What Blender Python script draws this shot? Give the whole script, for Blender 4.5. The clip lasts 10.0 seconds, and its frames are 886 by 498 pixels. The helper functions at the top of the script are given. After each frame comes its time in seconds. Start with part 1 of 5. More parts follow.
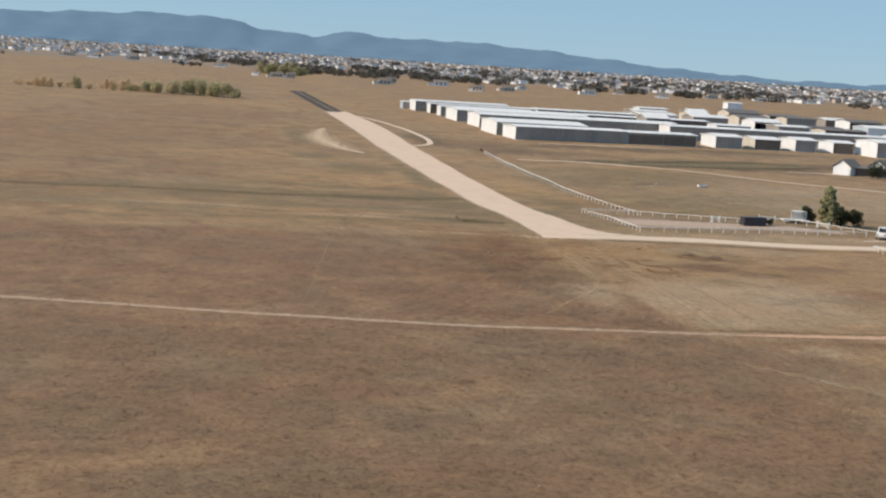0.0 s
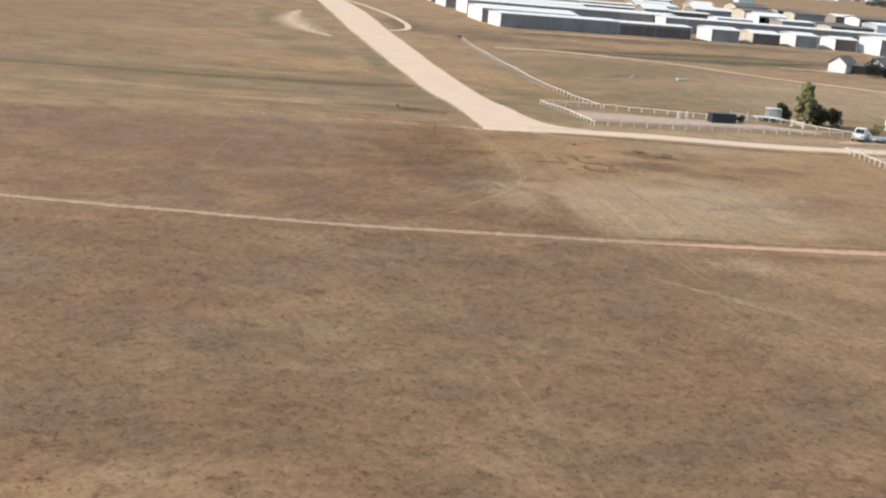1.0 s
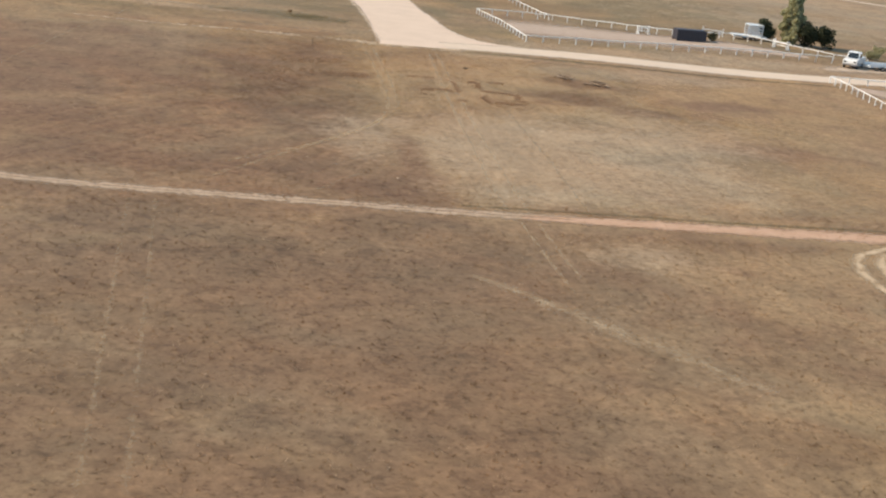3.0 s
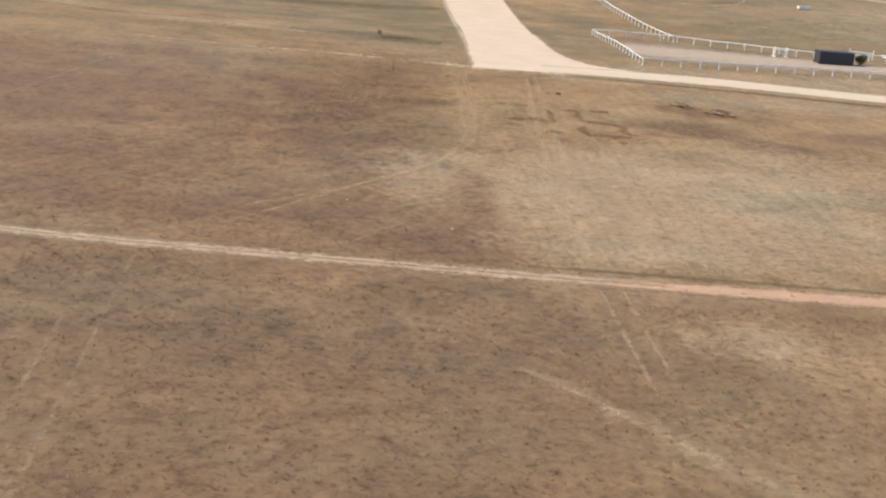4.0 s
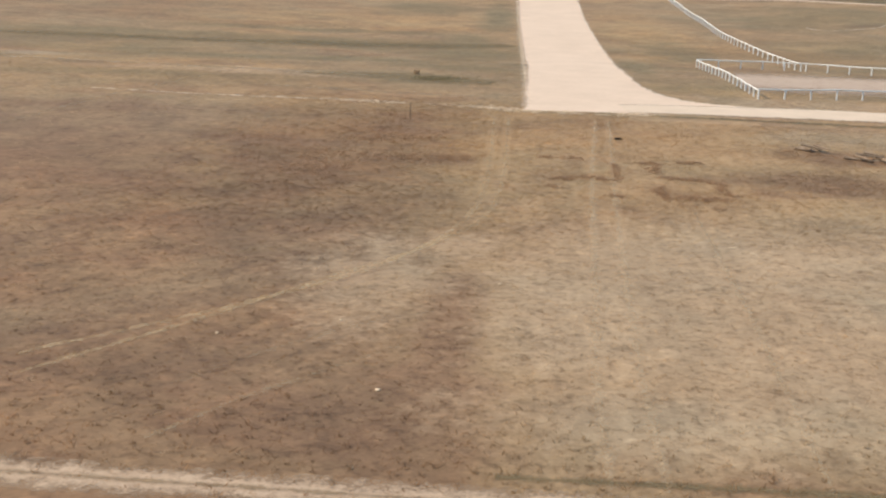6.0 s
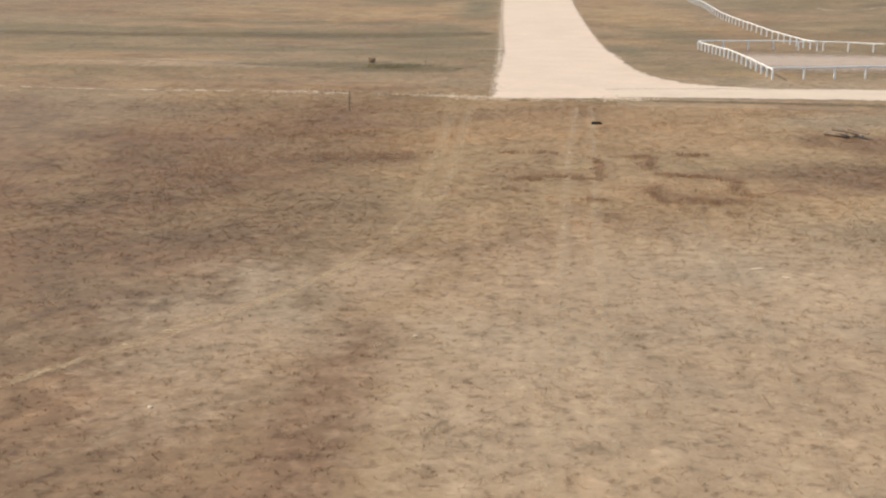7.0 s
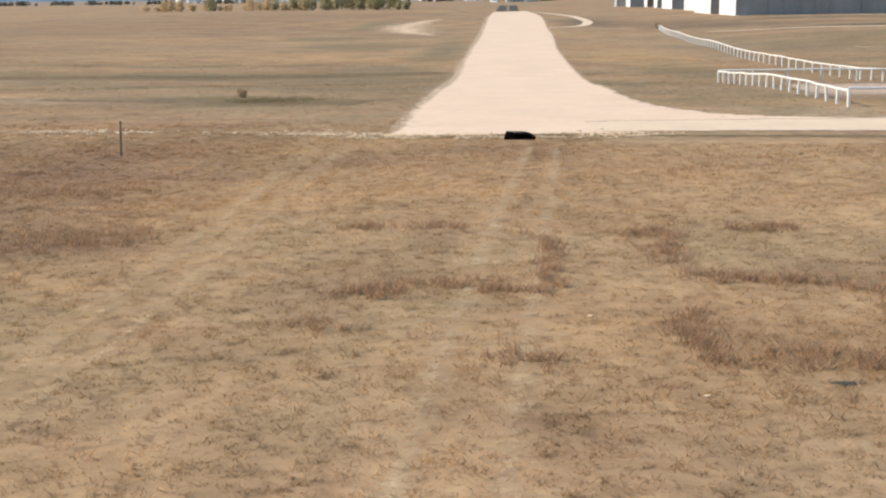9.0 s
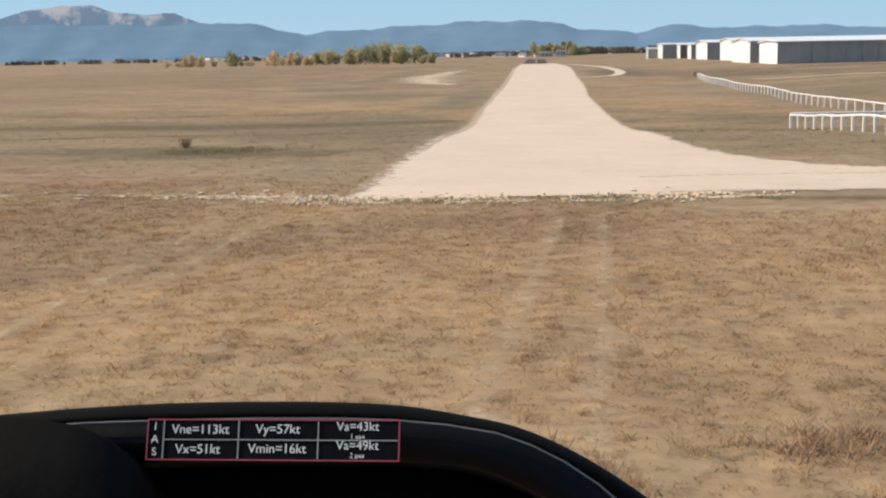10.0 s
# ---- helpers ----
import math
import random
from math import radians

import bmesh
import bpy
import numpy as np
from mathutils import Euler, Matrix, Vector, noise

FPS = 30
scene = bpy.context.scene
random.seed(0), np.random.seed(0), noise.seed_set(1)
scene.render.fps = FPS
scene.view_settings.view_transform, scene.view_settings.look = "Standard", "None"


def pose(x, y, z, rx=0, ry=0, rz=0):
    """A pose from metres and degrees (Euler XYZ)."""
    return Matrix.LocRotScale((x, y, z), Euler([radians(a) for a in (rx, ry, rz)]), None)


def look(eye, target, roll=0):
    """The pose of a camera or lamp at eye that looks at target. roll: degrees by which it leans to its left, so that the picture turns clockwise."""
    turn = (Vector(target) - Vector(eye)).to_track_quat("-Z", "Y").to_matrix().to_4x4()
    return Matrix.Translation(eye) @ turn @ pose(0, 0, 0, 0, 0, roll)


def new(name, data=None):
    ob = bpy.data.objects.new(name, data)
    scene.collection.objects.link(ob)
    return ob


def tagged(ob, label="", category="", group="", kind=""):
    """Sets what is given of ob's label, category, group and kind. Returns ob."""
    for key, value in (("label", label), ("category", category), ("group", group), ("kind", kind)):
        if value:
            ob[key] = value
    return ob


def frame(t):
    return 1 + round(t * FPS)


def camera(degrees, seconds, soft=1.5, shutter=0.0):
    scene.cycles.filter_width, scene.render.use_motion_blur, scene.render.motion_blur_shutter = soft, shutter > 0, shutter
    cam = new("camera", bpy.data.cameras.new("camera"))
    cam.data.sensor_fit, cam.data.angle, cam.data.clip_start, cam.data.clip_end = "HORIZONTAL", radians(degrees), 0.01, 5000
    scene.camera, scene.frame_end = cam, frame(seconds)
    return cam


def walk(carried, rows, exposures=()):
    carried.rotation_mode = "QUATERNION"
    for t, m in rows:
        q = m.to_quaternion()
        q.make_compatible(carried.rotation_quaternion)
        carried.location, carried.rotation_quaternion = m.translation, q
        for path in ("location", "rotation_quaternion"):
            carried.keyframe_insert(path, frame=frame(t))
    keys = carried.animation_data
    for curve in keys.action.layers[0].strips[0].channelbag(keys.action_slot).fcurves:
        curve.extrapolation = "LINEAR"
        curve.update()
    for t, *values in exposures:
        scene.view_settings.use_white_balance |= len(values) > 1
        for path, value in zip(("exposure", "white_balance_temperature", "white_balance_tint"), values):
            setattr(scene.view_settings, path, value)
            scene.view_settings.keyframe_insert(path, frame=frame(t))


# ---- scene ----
EXPOSURES = [(0.0, 0.02, 7300, 10), (0.5, 0.18, 7300, 10), (1.0, 0.34, 7300, 10), (2.0, 0.31, 7300, 10), (2.5, 0.25, 7300, 10), (4.0, 0.40, 7300, 10), (5.0, 0.37, 7300, 10), (7.0, 0.34, 7300, 10), (8.0, 0.43, 7300, 10), (9.0, 0.42, 7300, 10), (9.5, 0.37, 7300, 10), (10.0, 0.27, 7300, 10)]
cam = camera(37.64, 10.0, soft=2.2)
walk(cam, [
    (0, look((-59.29, -213.15, 28.89), (-39.96, -116.12, 14.40), 3.58)),
    (0.5, look((-50.90, -206.75, 27.61), (-34.26, -109.78, 9.72), 3.60)),
    (1, look((-43.23, -199.27, 27.26), (-24.64, -103.67, 4.56), 5.03)),
    (1.5, look((-36.30, -191.34, 26.97), (-15.02, -97.48, -0.21), 8.45)),
    (1.7, look((-33.80, -188.02, 26.84), (-12.33, -92.98, 4.35), 9.82)),
    (1.8, look((-32.57, -186.35, 26.78), (-11.21, -90.79, 6.49), 10.04)),
    (2, look((-30.16, -182.97, 26.66), (-8.29, -87.51, 6.42), 10.15)),
    (2.5, look((-24.54, -174.34, 26.02), (-3.14, -80.61, -1.49), 8.38)),
    (2.7, look((-22.48, -170.82, 25.70), (-2.33, -77.35, -3.62), 7.41)),
    (3.8, look((-13.26, -150.03, 22.34), (-4.58, -54.93, -7.34), 5.28)),
    (4, look((-11.82, -146.33, 21.78), (-5.15, -50.76, -6.87), 5.20)),
    (4.5, look((-8.55, -137.19, 20.43), (-6.10, -40.53, -5.09), 5.26)),
    (5, look((-5.95, -128.08, 18.91), (-6.65, -31.14, -5.62), 4.06)),
    (5.2, look((-4.95, -124.46, 18.23), (-6.70, -27.55, -6.38), 3.38)),
    (6.5, look((-0.96, -101.42, 13.80), (-5.49, -4.72, -11.25), 1.02)),
    (7, look((0.49, -92.06, 11.84), (-4.03, 4.78, -12.69), 0.24)),
    (7.5, look((1.77, -82.60, 9.95), (-2.39, 14.43, -13.87), 0.06)),
    (8, look((2.82, -73.60, 8.32), (-1.05, 23.67, -14.57), -0.25)),
    (8.5, look((3.67, -64.67, 6.80), (-0.40, 32.95, -14.50), -0.43)),
    (9, look((4.19, -55.57, 5.44), (-0.44, 42.53, -13.42), -0.58)),
    (9.5, look((4.58, -46.59, 4.46), (-1.37, 51.87, -11.99), -0.93)),
    (10, look((4.56, -37.84, 3.79), (-2.36, 60.85, -10.79), -1.00)),
], EXPOSURES)
# world, sun and sky
SUN_DIR = Vector((-0.80, 0.08, 0.60)).normalized()
world = bpy.data.worlds.new("world")
scene.world = world
world.use_nodes = True
wn = world.node_tree
sky = wn.nodes.new("ShaderNodeTexSky")
sky.sky_type, sky.sun_disc = "NISHITA", False
sky.sun_elevation = math.asin(SUN_DIR.z)
sky.sun_rotation = math.atan2(SUN_DIR.x, SUN_DIR.y)
sky.altitude, sky.air_density, sky.dust_density, sky.ozone_density = 2500, 1.0, 0.0, 4.0
wn.nodes["Background"].inputs["Strength"].default_value = 0.085
clear = wn.nodes.new("ShaderNodeMix")
clear.data_type, clear.blend_type = "RGBA", "MULTIPLY"
clear.inputs[0].default_value, clear.inputs[7].default_value = 1.0, (0.765, 0.92, 1.07, 1)
wn.links.new(sky.outputs[0], clear.inputs[6])
deep = wn.nodes.new("ShaderNodeMix")
deep.data_type = "RGBA"
deep.inputs[0].default_value, deep.inputs[7].default_value = 0.7, (3.7, 6.25, 9.1, 1)
wn.links.new(clear.outputs[2], deep.inputs[6])
wn.links.new(deep.outputs[2], wn.nodes["Background"].inputs["Color"])
sun_data = bpy.data.lights.new("sun", "SUN")
sun_data.energy, sun_data.angle, sun_data.color = 4.7, radians(0.6), (1.0, 0.85, 0.69)
sun = new("sun", sun_data)
sun.matrix_world = look((0, 0, 300), tuple(Vector((0, 0, 300)) - SUN_DIR))


# ---- materials ----
def shader(name, rough=0.8, metal=0.0):
    m = bpy.data.materials.new(name)
    m.use_nodes = True
    b = m.node_tree.nodes["Principled BSDF"]
    b.inputs["Roughness"].default_value, b.inputs["Metallic"].default_value = rough, metal
    return m, m.node_tree, b


def node(nt, kind, **values):
    n = nt.nodes.new(kind)
    for key, value in values.items():
        if isinstance(value, bpy.types.NodeSocket):
            nt.links.new(value, n.inputs[key])
        else:
            n.inputs[key].default_value = value
    return n


def ramp(nt, fac, stops):
    n = nt.nodes.new("ShaderNodeValToRGB")
    while len(n.color_ramp.elements) < len(stops):
        n.color_ramp.elements.new(0.5)
    for e, (at, c) in zip(n.color_ramp.elements, stops):
        e.position, e.color = at, (*c, 1) if len(c) == 3 else (c[0], c[0], c[0], 1)
    nt.links.new(fac, n.inputs[0])
    return n.outputs[0]


def math_node(nt, op, a, b=0.0, c=0.0, clamp=False):
    n = nt.nodes.new("ShaderNodeMath")
    n.operation, n.use_clamp = op, clamp
    for i, v in enumerate((a, b, c)):
        if isinstance(v, bpy.types.NodeSocket):
            nt.links.new(v, n.inputs[i])
        else:
            n.inputs[i].default_value = v
    return n.outputs[0]


def mix(nt, fac, a, b, kind="MIX"):
    n = nt.nodes.new("ShaderNodeMix")
    n.data_type, n.blend_type = "RGBA", kind
    for i, v in ((0, fac), (6, a), (7, b)):
        if isinstance(v, bpy.types.NodeSocket):
            nt.links.new(v, n.inputs[i])
        else:
            n.inputs[i].default_value = v if i == 0 else (*v, 1)
    return n.outputs[2]


def place(nt, stretch=(1, 1, 1)):
    tc = nt.nodes.new("ShaderNodeTexCoord")
    mp = nt.nodes.new("ShaderNodeMapping")
    mp.inputs["Scale"].default_value = stretch
    nt.links.new(tc.outputs["Object"], mp.inputs["Vector"])
    return mp.outputs[0]


def grain(nt, scale, detail=4.0, rough=0.6, vec=None, warp=0.0):
    n = node(nt, "ShaderNodeTexNoise", Scale=scale, Detail=detail, Roughness=rough, Distortion=warp)
    nt.links.new(vec or place(nt), n.inputs["Vector"])
    return n.outputs[0]


def bump(nt, b, height, strength=0.4, distance=0.05):
    n = node(nt, "ShaderNodeBump", Strength=strength, Distance=distance, Height=height)
    nt.links.new(n.outputs[0], b.inputs["Normal"])


def mottled(name, dark, mid, light, scale, rough=0.85, metal=0.0, fine=8.0, relief=0.3, depth=0.02, island=False):
    """A surface in three tones at two scales, with fine relief."""
    m, nt, b = shader(name, rough, metal)
    big, small = grain(nt, scale), grain(nt, scale * fine, 5.0, 0.7)
    fac = math_node(nt, "ADD", math_node(nt, "MULTIPLY", big, 0.55), math_node(nt, "MULTIPLY", small, 0.45))
    if island:
        geo = nt.nodes.new("ShaderNodeNewGeometry")
        fac = math_node(nt, "ADD", math_node(nt, "MULTIPLY", fac, 0.4), math_node(nt, "MULTIPLY", geo.outputs["Random Per Island"], 0.55))
    nt.links.new(ramp(nt, fac, [(0.33, dark), (0.5, mid), (0.66, light)]), b.inputs["Base Color"])
    bump(nt, b, small, relief, depth)
    if island:
        tr = nt.nodes.new("ShaderNodeBsdfTranslucent")
        nt.links.new(b.inputs["Base Color"].links[0].from_socket, tr.inputs[0])
        ms = nt.nodes.new("ShaderNodeMixShader")
        ms.inputs[0].default_value = 0.4
        nt.links.new(b.outputs[0], ms.inputs[1])
        nt.links.new(tr.outputs[0], ms.inputs[2])
        nt.links.new(ms.outputs[0], nt.nodes["Material Output"].inputs[0])
    return m


def panel_metal(name, colour, rib=0.3, rough=0.45, dirt=0.75):
    """Painted ribbed sheet metal: upright ribs, faint dirt."""
    m, nt, b = shader(name, rough, 0.0)
    w = nt.nodes.new("ShaderNodeTexWave")
    w.wave_profile, w.bands_direction = "SAW", "DIAGONAL"
    nt.links.new(place(nt, (1, 1, 0)), w.inputs["Vector"])
    w.inputs["Scale"].default_value = 1 / rib / 2
    d = grain(nt, 0.35, 5.0, 0.65, place(nt, (1, 1, 0.3)))
    worn = tuple(c * dirt for c in colour)
    c = ramp(nt, d, [(0.3, worn), (0.62, colour)])
    nt.links.new(mix(nt, math_node(nt, "MULTIPLY", w.outputs[0], 0.12), c, tuple(k * 0.6 for k in colour)), b.inputs["Base Color"])
    bump(nt, b, w.outputs[0], 0.5, 0.03)
    return m


def laid(name, colours, scale, edge=0.35, rough_edge=0.5, cover=1.0, streak=(1, 1, 1), relief=0.3):
    """A worn strip on the ground: its edges fray by noise, measured from the strip's own width."""
    m, nt, b = shader(name, 0.95)
    n1, n2 = grain(nt, scale, 5, 0.65, place(nt, streak)), grain(nt, scale * 9, 4, 0.7)
    fac = math_node(nt, "ADD", math_node(nt, "MULTIPLY", n1, 0.6), math_node(nt, "MULTIPLY", n2, 0.4))
    nt.links.new(ramp(nt, fac, [(0.3, colours[0]), (0.5, colours[1]), (0.7, colours[2])]), b.inputs["Base Color"])
    bump(nt, b, n2, relief, 0.04)
    uv = nt.nodes.new("ShaderNodeUVMap")
    uv.uv_map = "across"
    xyz = nt.nodes.new("ShaderNodeSeparateXYZ")
    nt.links.new(uv.outputs[0], xyz.inputs[0])
    inside = math_node(nt, "SUBTRACT", 1.0, math_node(nt, "ABSOLUTE", xyz.outputs[0]))
    fray = math_node(nt, "MULTIPLY", math_node(nt, "SUBTRACT", math_node(nt, "ADD", math_node(nt, "MULTIPLY", grain(nt, 0.9, 6, 0.75), 0.6), math_node(nt, "MULTIPLY", grain(nt, 5.0, 4, 0.7), 0.4)), 0.5), rough_edge * 4)
    gap = math_node(nt, "SUBTRACT", cover, 1.0)
    a = math_node(nt, "DIVIDE", math_node(nt, "ADD", math_node(nt, "ADD", inside, fray), gap), edge, clamp=True)
    t = nt.nodes.new("ShaderNodeBsdfTransparent")
    ms = nt.nodes.new("ShaderNodeMixShader")
    nt.links.new(a, ms.inputs[0])
    nt.links.new(t.outputs[0], ms.inputs[1])
    nt.links.new(b.outputs[0], ms.inputs[2])
    nt.links.new(ms.outputs[0], nt.nodes["Material Output"].inputs[0])
    return m


def plain(name, colour, rough=0.5, metal=0.0, wear=0.85, scale=3.0):
    return mottled(name, tuple(c * wear * 0.9 for c in colour), tuple(c * (wear + 1) / 2 for c in colour), colour, scale, rough, metal, relief=0.08)


PATCHES = {
    "brown": [(-16, -23, 6, 2.4), (-8.5, -27.5, 5, 2), (-16, -30.5, 5, 2), (-20, -46, 6, 2.5), (-27, -36, 7, 3), (-32, -43, 7, 3), (-3.9, -62, 1.5, 9), (-8, -72.5, 5, 2.5), (-27, -68, 8, 3), (-18.7, -69.5, 5, 3), (-4.6, -69, 2.4, 3), (17.8, -30, 6, 4), (24, -36, 5, 2.2), (22, -21, 5, 3), (36, -29, 8, 2.5), (30, -50, 7, 3), (-52, -62, 14, 6), (-8.5, -16, 4.5, 2), (-5.6, -27, 2.6, 2), (-40, -55, 12, 4)],
    "umber": [(-5.3, -88.6, 4, 2.5), (-16, -96, 9, 4), (-3.5, -94, 5, 3), (4, -90, 4, 2.5), (-46, -89, 14, 4), (-64, -87, 16, 5), (-28, -94, 9, 4), (-13, -91, 6, 3), (-36, -124, 9, 4), (-10, -122, 12, 6), (-50, -105, 14, 5), (-72, -103, 16, 6), (-13, -105, 9, 6), (-24, -82, 6, 3), (20, -82, 7, 2.5), (36, 226, 14, 22), (62, 190, 20, 10)],
    "heath": [(62, 169, 10, 9), (80, 167, 15, 13), (100, 170, 18, 18), (122, 177, 20, 20), (144, 184, 14, 12), (46, 204, 10, 14), (84, 224, 44, 9), (140, 236, 30, 8), (57, 105, 9, 2.6), (22, 240, 7, 30)],
    "olive": [(70, 66, 34, 26), (-6, 45, 6, 14), (-20, 34, 26, 3.5), (-8, 28, 8, 4), (-9, 13.5, 4.5, 2.2), (58, 120, 28, 30), (-34, 61, 44, 6), (12.6, 36, 1.8, 12), (128, 236, 26, 9), (-24, 232, 4, 36), (-25, 158, 7, 10), (-16, 124, 9, 16), (-3.5, 112, 3, 40), (-6, 66, 4, 12), (20, 62, 5, 14), (-32, 76, 22, 3)],
    "gold": [(-25, 96, 26, 20), (19, 96, 8, 36), (20, 13, 12, 6), (32, 9, 14, 4), (17, 52, 3.5, 9), (-40, 150, 40, 14), (-11, 85, 6, 9)],
    "tan": [(-110, 50, 60, 40), (-90, 190, 64, 110), (-120, -20, 60, 34), (-60, 330, 44, 60), (-48, -30, 22, 16), (-60, 105, 24, 30)],
    "dusty": [(-25, 17, 15, 2.5), (-62, 27, 16, 2), (-7.5, -56, 3.4, 7), (-4.5, -50, 2.5, 4), (1, -60, 4, 8), (8, -51, 7, 7), (4.5, -71, 7, 3), (9, -86, 4, 3), (24, -46, 9, 8), (11, -63, 8, 7), (45, 6, 34, 5), (92, 6, 26, 8), (112, 92, 48, 24), (96, 62, 36, 16), (128, 50, 40, 24), (60, -2, 30, 4), (30, -12, 14, 4)],
}


def field_colour(nt):
    """Dry prairie: straw, brown weeds, olive hollows and bare dust, in soft patches at several sizes."""
    v = place(nt)
    wide, mid = grain(nt, 0.016, 4, 0.55, v), grain(nt, 0.075, 5, 0.58, v, 0.8)
    blot, clump, fine = grain(nt, 0.30, 4, 0.58, v, 0.4), grain(nt, 1.3, 4, 0.6, v), grain(nt, 5.5, 4, 0.7, v)
    speck = math_node(nt, "ADD", math_node(nt, "MULTIPLY", clump, 0.55), math_node(nt, "MULTIPLY", fine, 0.45))
    straw = ramp(nt, speck, [(0.36, (0.200, 0.142, 0.084)), (0.5, (0.246, 0.178, 0.107)), (0.64, (0.298, 0.222, 0.138))])
    brown = ramp(nt, speck, [(0.36, (0.124, 0.074, 0.045)), (0.5, (0.159, 0.098, 0.060)), (0.66, (0.203, 0.130, 0.081))])
    umber = ramp(nt, speck, [(0.36, (0.128, 0.087, 0.052)), (0.5, (0.164, 0.113, 0.069)), (0.66, (0.208, 0.148, 0.094))])
    gold = ramp(nt, speck, [(0.36, (0.26, 0.176, 0.090)), (0.62, (0.335, 0.235, 0.126))])
    tan = ramp(nt, speck, [(0.36, (0.162, 0.105, 0.057)), (0.62, (0.236, 0.158, 0.090))])
    heath = ramp(nt, speck, [(0.36, (0.082, 0.058, 0.036)), (0.62, (0.138, 0.100, 0.062))])
    olive = ramp(nt, speck, [(0.36, (0.122, 0.096, 0.053)), (0.62, (0.190, 0.150, 0.085))])
    dusty = ramp(nt, speck, [(0.36, (0.262, 0.208, 0.148)), (0.5, (0.307, 0.246, 0.176)), (0.64, (0.356, 0.289, 0.211))])
    xyz = nt.nodes.new("ShaderNodeSeparateXYZ")
    nt.links.new(v, xyz.inputs[0])
    px, py = xyz.outputs[0], xyz.outputs[1]
    wob = math_node(nt, "MULTIPLY", math_node(nt, "SUBTRACT", blot, 0.5), 9.0)

    def band(value, lo, hi, soft):
        up = math_node(nt, "DIVIDE", math_node(nt, "SUBTRACT", value, lo), soft, clamp=True)
        return math_node(nt, "MULTIPLY", up, math_node(nt, "DIVIDE", math_node(nt, "SUBTRACT", hi, value), soft, clamp=True))

    both = math_node(nt, "ADD", math_node(nt, "MULTIPLY", mid, 0.6), math_node(nt, "MULTIPLY", blot, 0.4))
    ragged = math_node(nt, "ADD", math_node(nt, "MULTIPLY", math_node(nt, "SUBTRACT", both, 0.5), 3.2), math_node(nt, "MULTIPLY", math_node(nt, "SUBTRACT", clump, 0.5), 1.5))

    def spots(kind, most=0.9):
        """Growth that stands in its own patches: soft ellipses with ragged outlines."""
        total = None
        for cx, cy, rx, ry in PATCHES[kind]:
            dx = math_node(nt, "DIVIDE", math_node(nt, "SUBTRACT", px, float(cx)), float(rx))
            dy = math_node(nt, "DIVIDE", math_node(nt, "SUBTRACT", py, float(cy)), float(ry))
            r = math_node(nt, "SQRT", math_node(nt, "ADD", math_node(nt, "MULTIPLY", dx, dx), math_node(nt, "MULTIPLY", dy, dy)))
            total = r if total is None else math_node(nt, "MINIMUM", total, r)
        return math_node(nt, "MULTIPLY", math_node(nt, "DIVIDE", math_node(nt, "SUBTRACT", math_node(nt, "ADD", 1.3, ragged), total), 0.8, clamp=True), most)

    def rows(turn, across, along):
        """Growth drawn out in rows: fine across them, long along them."""
        a = nt.nodes.new("ShaderNodeMapping")
        a.inputs["Rotation"].default_value = (0, 0, radians(turn))
        nt.links.new(v, a.inputs["Vector"])
        b = nt.nodes.new("ShaderNodeMapping")
        b.inputs["Scale"].default_value = (across, along, 1)
        nt.links.new(a.outputs[0], b.inputs["Vector"])
        return grain(nt, 1.0, 4, 0.6, b.outputs[0], 0.3)

    c = mix(nt, ramp(nt, wide, [(0.46, (0,)), (0.60, (0.6,))]), straw, gold)
    c = mix(nt, spots("tan", 0.8), c, tan)
    c = mix(nt, spots("gold", 0.8), c, gold)
    c = mix(nt, ramp(nt, both, [(0.48, (0,)), (0.60, (0.66,))]), c, brown)
    # olive growth in the low ground beside the runway
    low = band(math_node(nt, "ADD", py, wob), 3.0, 66.0, 9.0)
    c = mix(nt, math_node(nt, "MULTIPLY", low, ramp(nt, grain(nt, 0.06, 5, 0.6, place(nt, (0.5, 1.2, 1))), [(0.42, (0,)), (0.58, (0.75,))])), c, olive)
    c = mix(nt, spots("olive", 0.85), c, olive)
    # the rough field outside the mown strip and beyond the dirt track carries more brown weed
    rough_w = math_node(nt, "DIVIDE", math_node(nt, "SUBTRACT", -2.4, math_node(nt, "ADD", px, math_node(nt, "MULTIPLY", wob, 1.0))), 7.0, clamp=True)
    rough_w = math_node(nt, "MULTIPLY", rough_w, math_node(nt, "DIVIDE", math_node(nt, "SUBTRACT", -3.0, py), 6.0, clamp=True))
    rough_s = math_node(nt, "MULTIPLY", math_node(nt, "DIVIDE", math_node(nt, "SUBTRACT", -78.0, py), 3.0, clamp=True), math_node(nt, "DIVIDE", math_node(nt, "SUBTRACT", 16.0, math_node(nt, "ADD", px, wob)), 22.0, clamp=True))
    rough = math_node(nt, "MAXIMUM", rough_w, rough_s)
    c = mix(nt, math_node(nt, "MULTIPLY", rough, ramp(nt, both, [(0.38, (0.50,)), (0.62, (0.94,))])), c, brown)
    drift = grain(nt, 0.095, 4, 0.6, place(nt, (0.7, 1.15, 1)), 0.8)
    c = mix(nt, math_node(nt, "MULTIPLY", rough_s, ramp(nt, drift, [(0.42, (0.30,)), (0.56, (0.85,))])), c, umber)
    c = mix(nt, math_node(nt, "MULTIPLY", rough_s, ramp(nt, drift, [(0.34, (0.55,)), (0.46, (0,))])), c, straw)
    c = mix(nt, math_node(nt, "MULTIPLY", rough_s, ramp(nt, drift, [(0.55, (0,)), (0.68, (0.5,))])), c, heath)
    # mown overrun before the runway, paler and dustier
    mown = band(math_node(nt, "ADD", px, math_node(nt, "MULTIPLY", wob, 0.9)), -4.6, 28.0, 6.0)
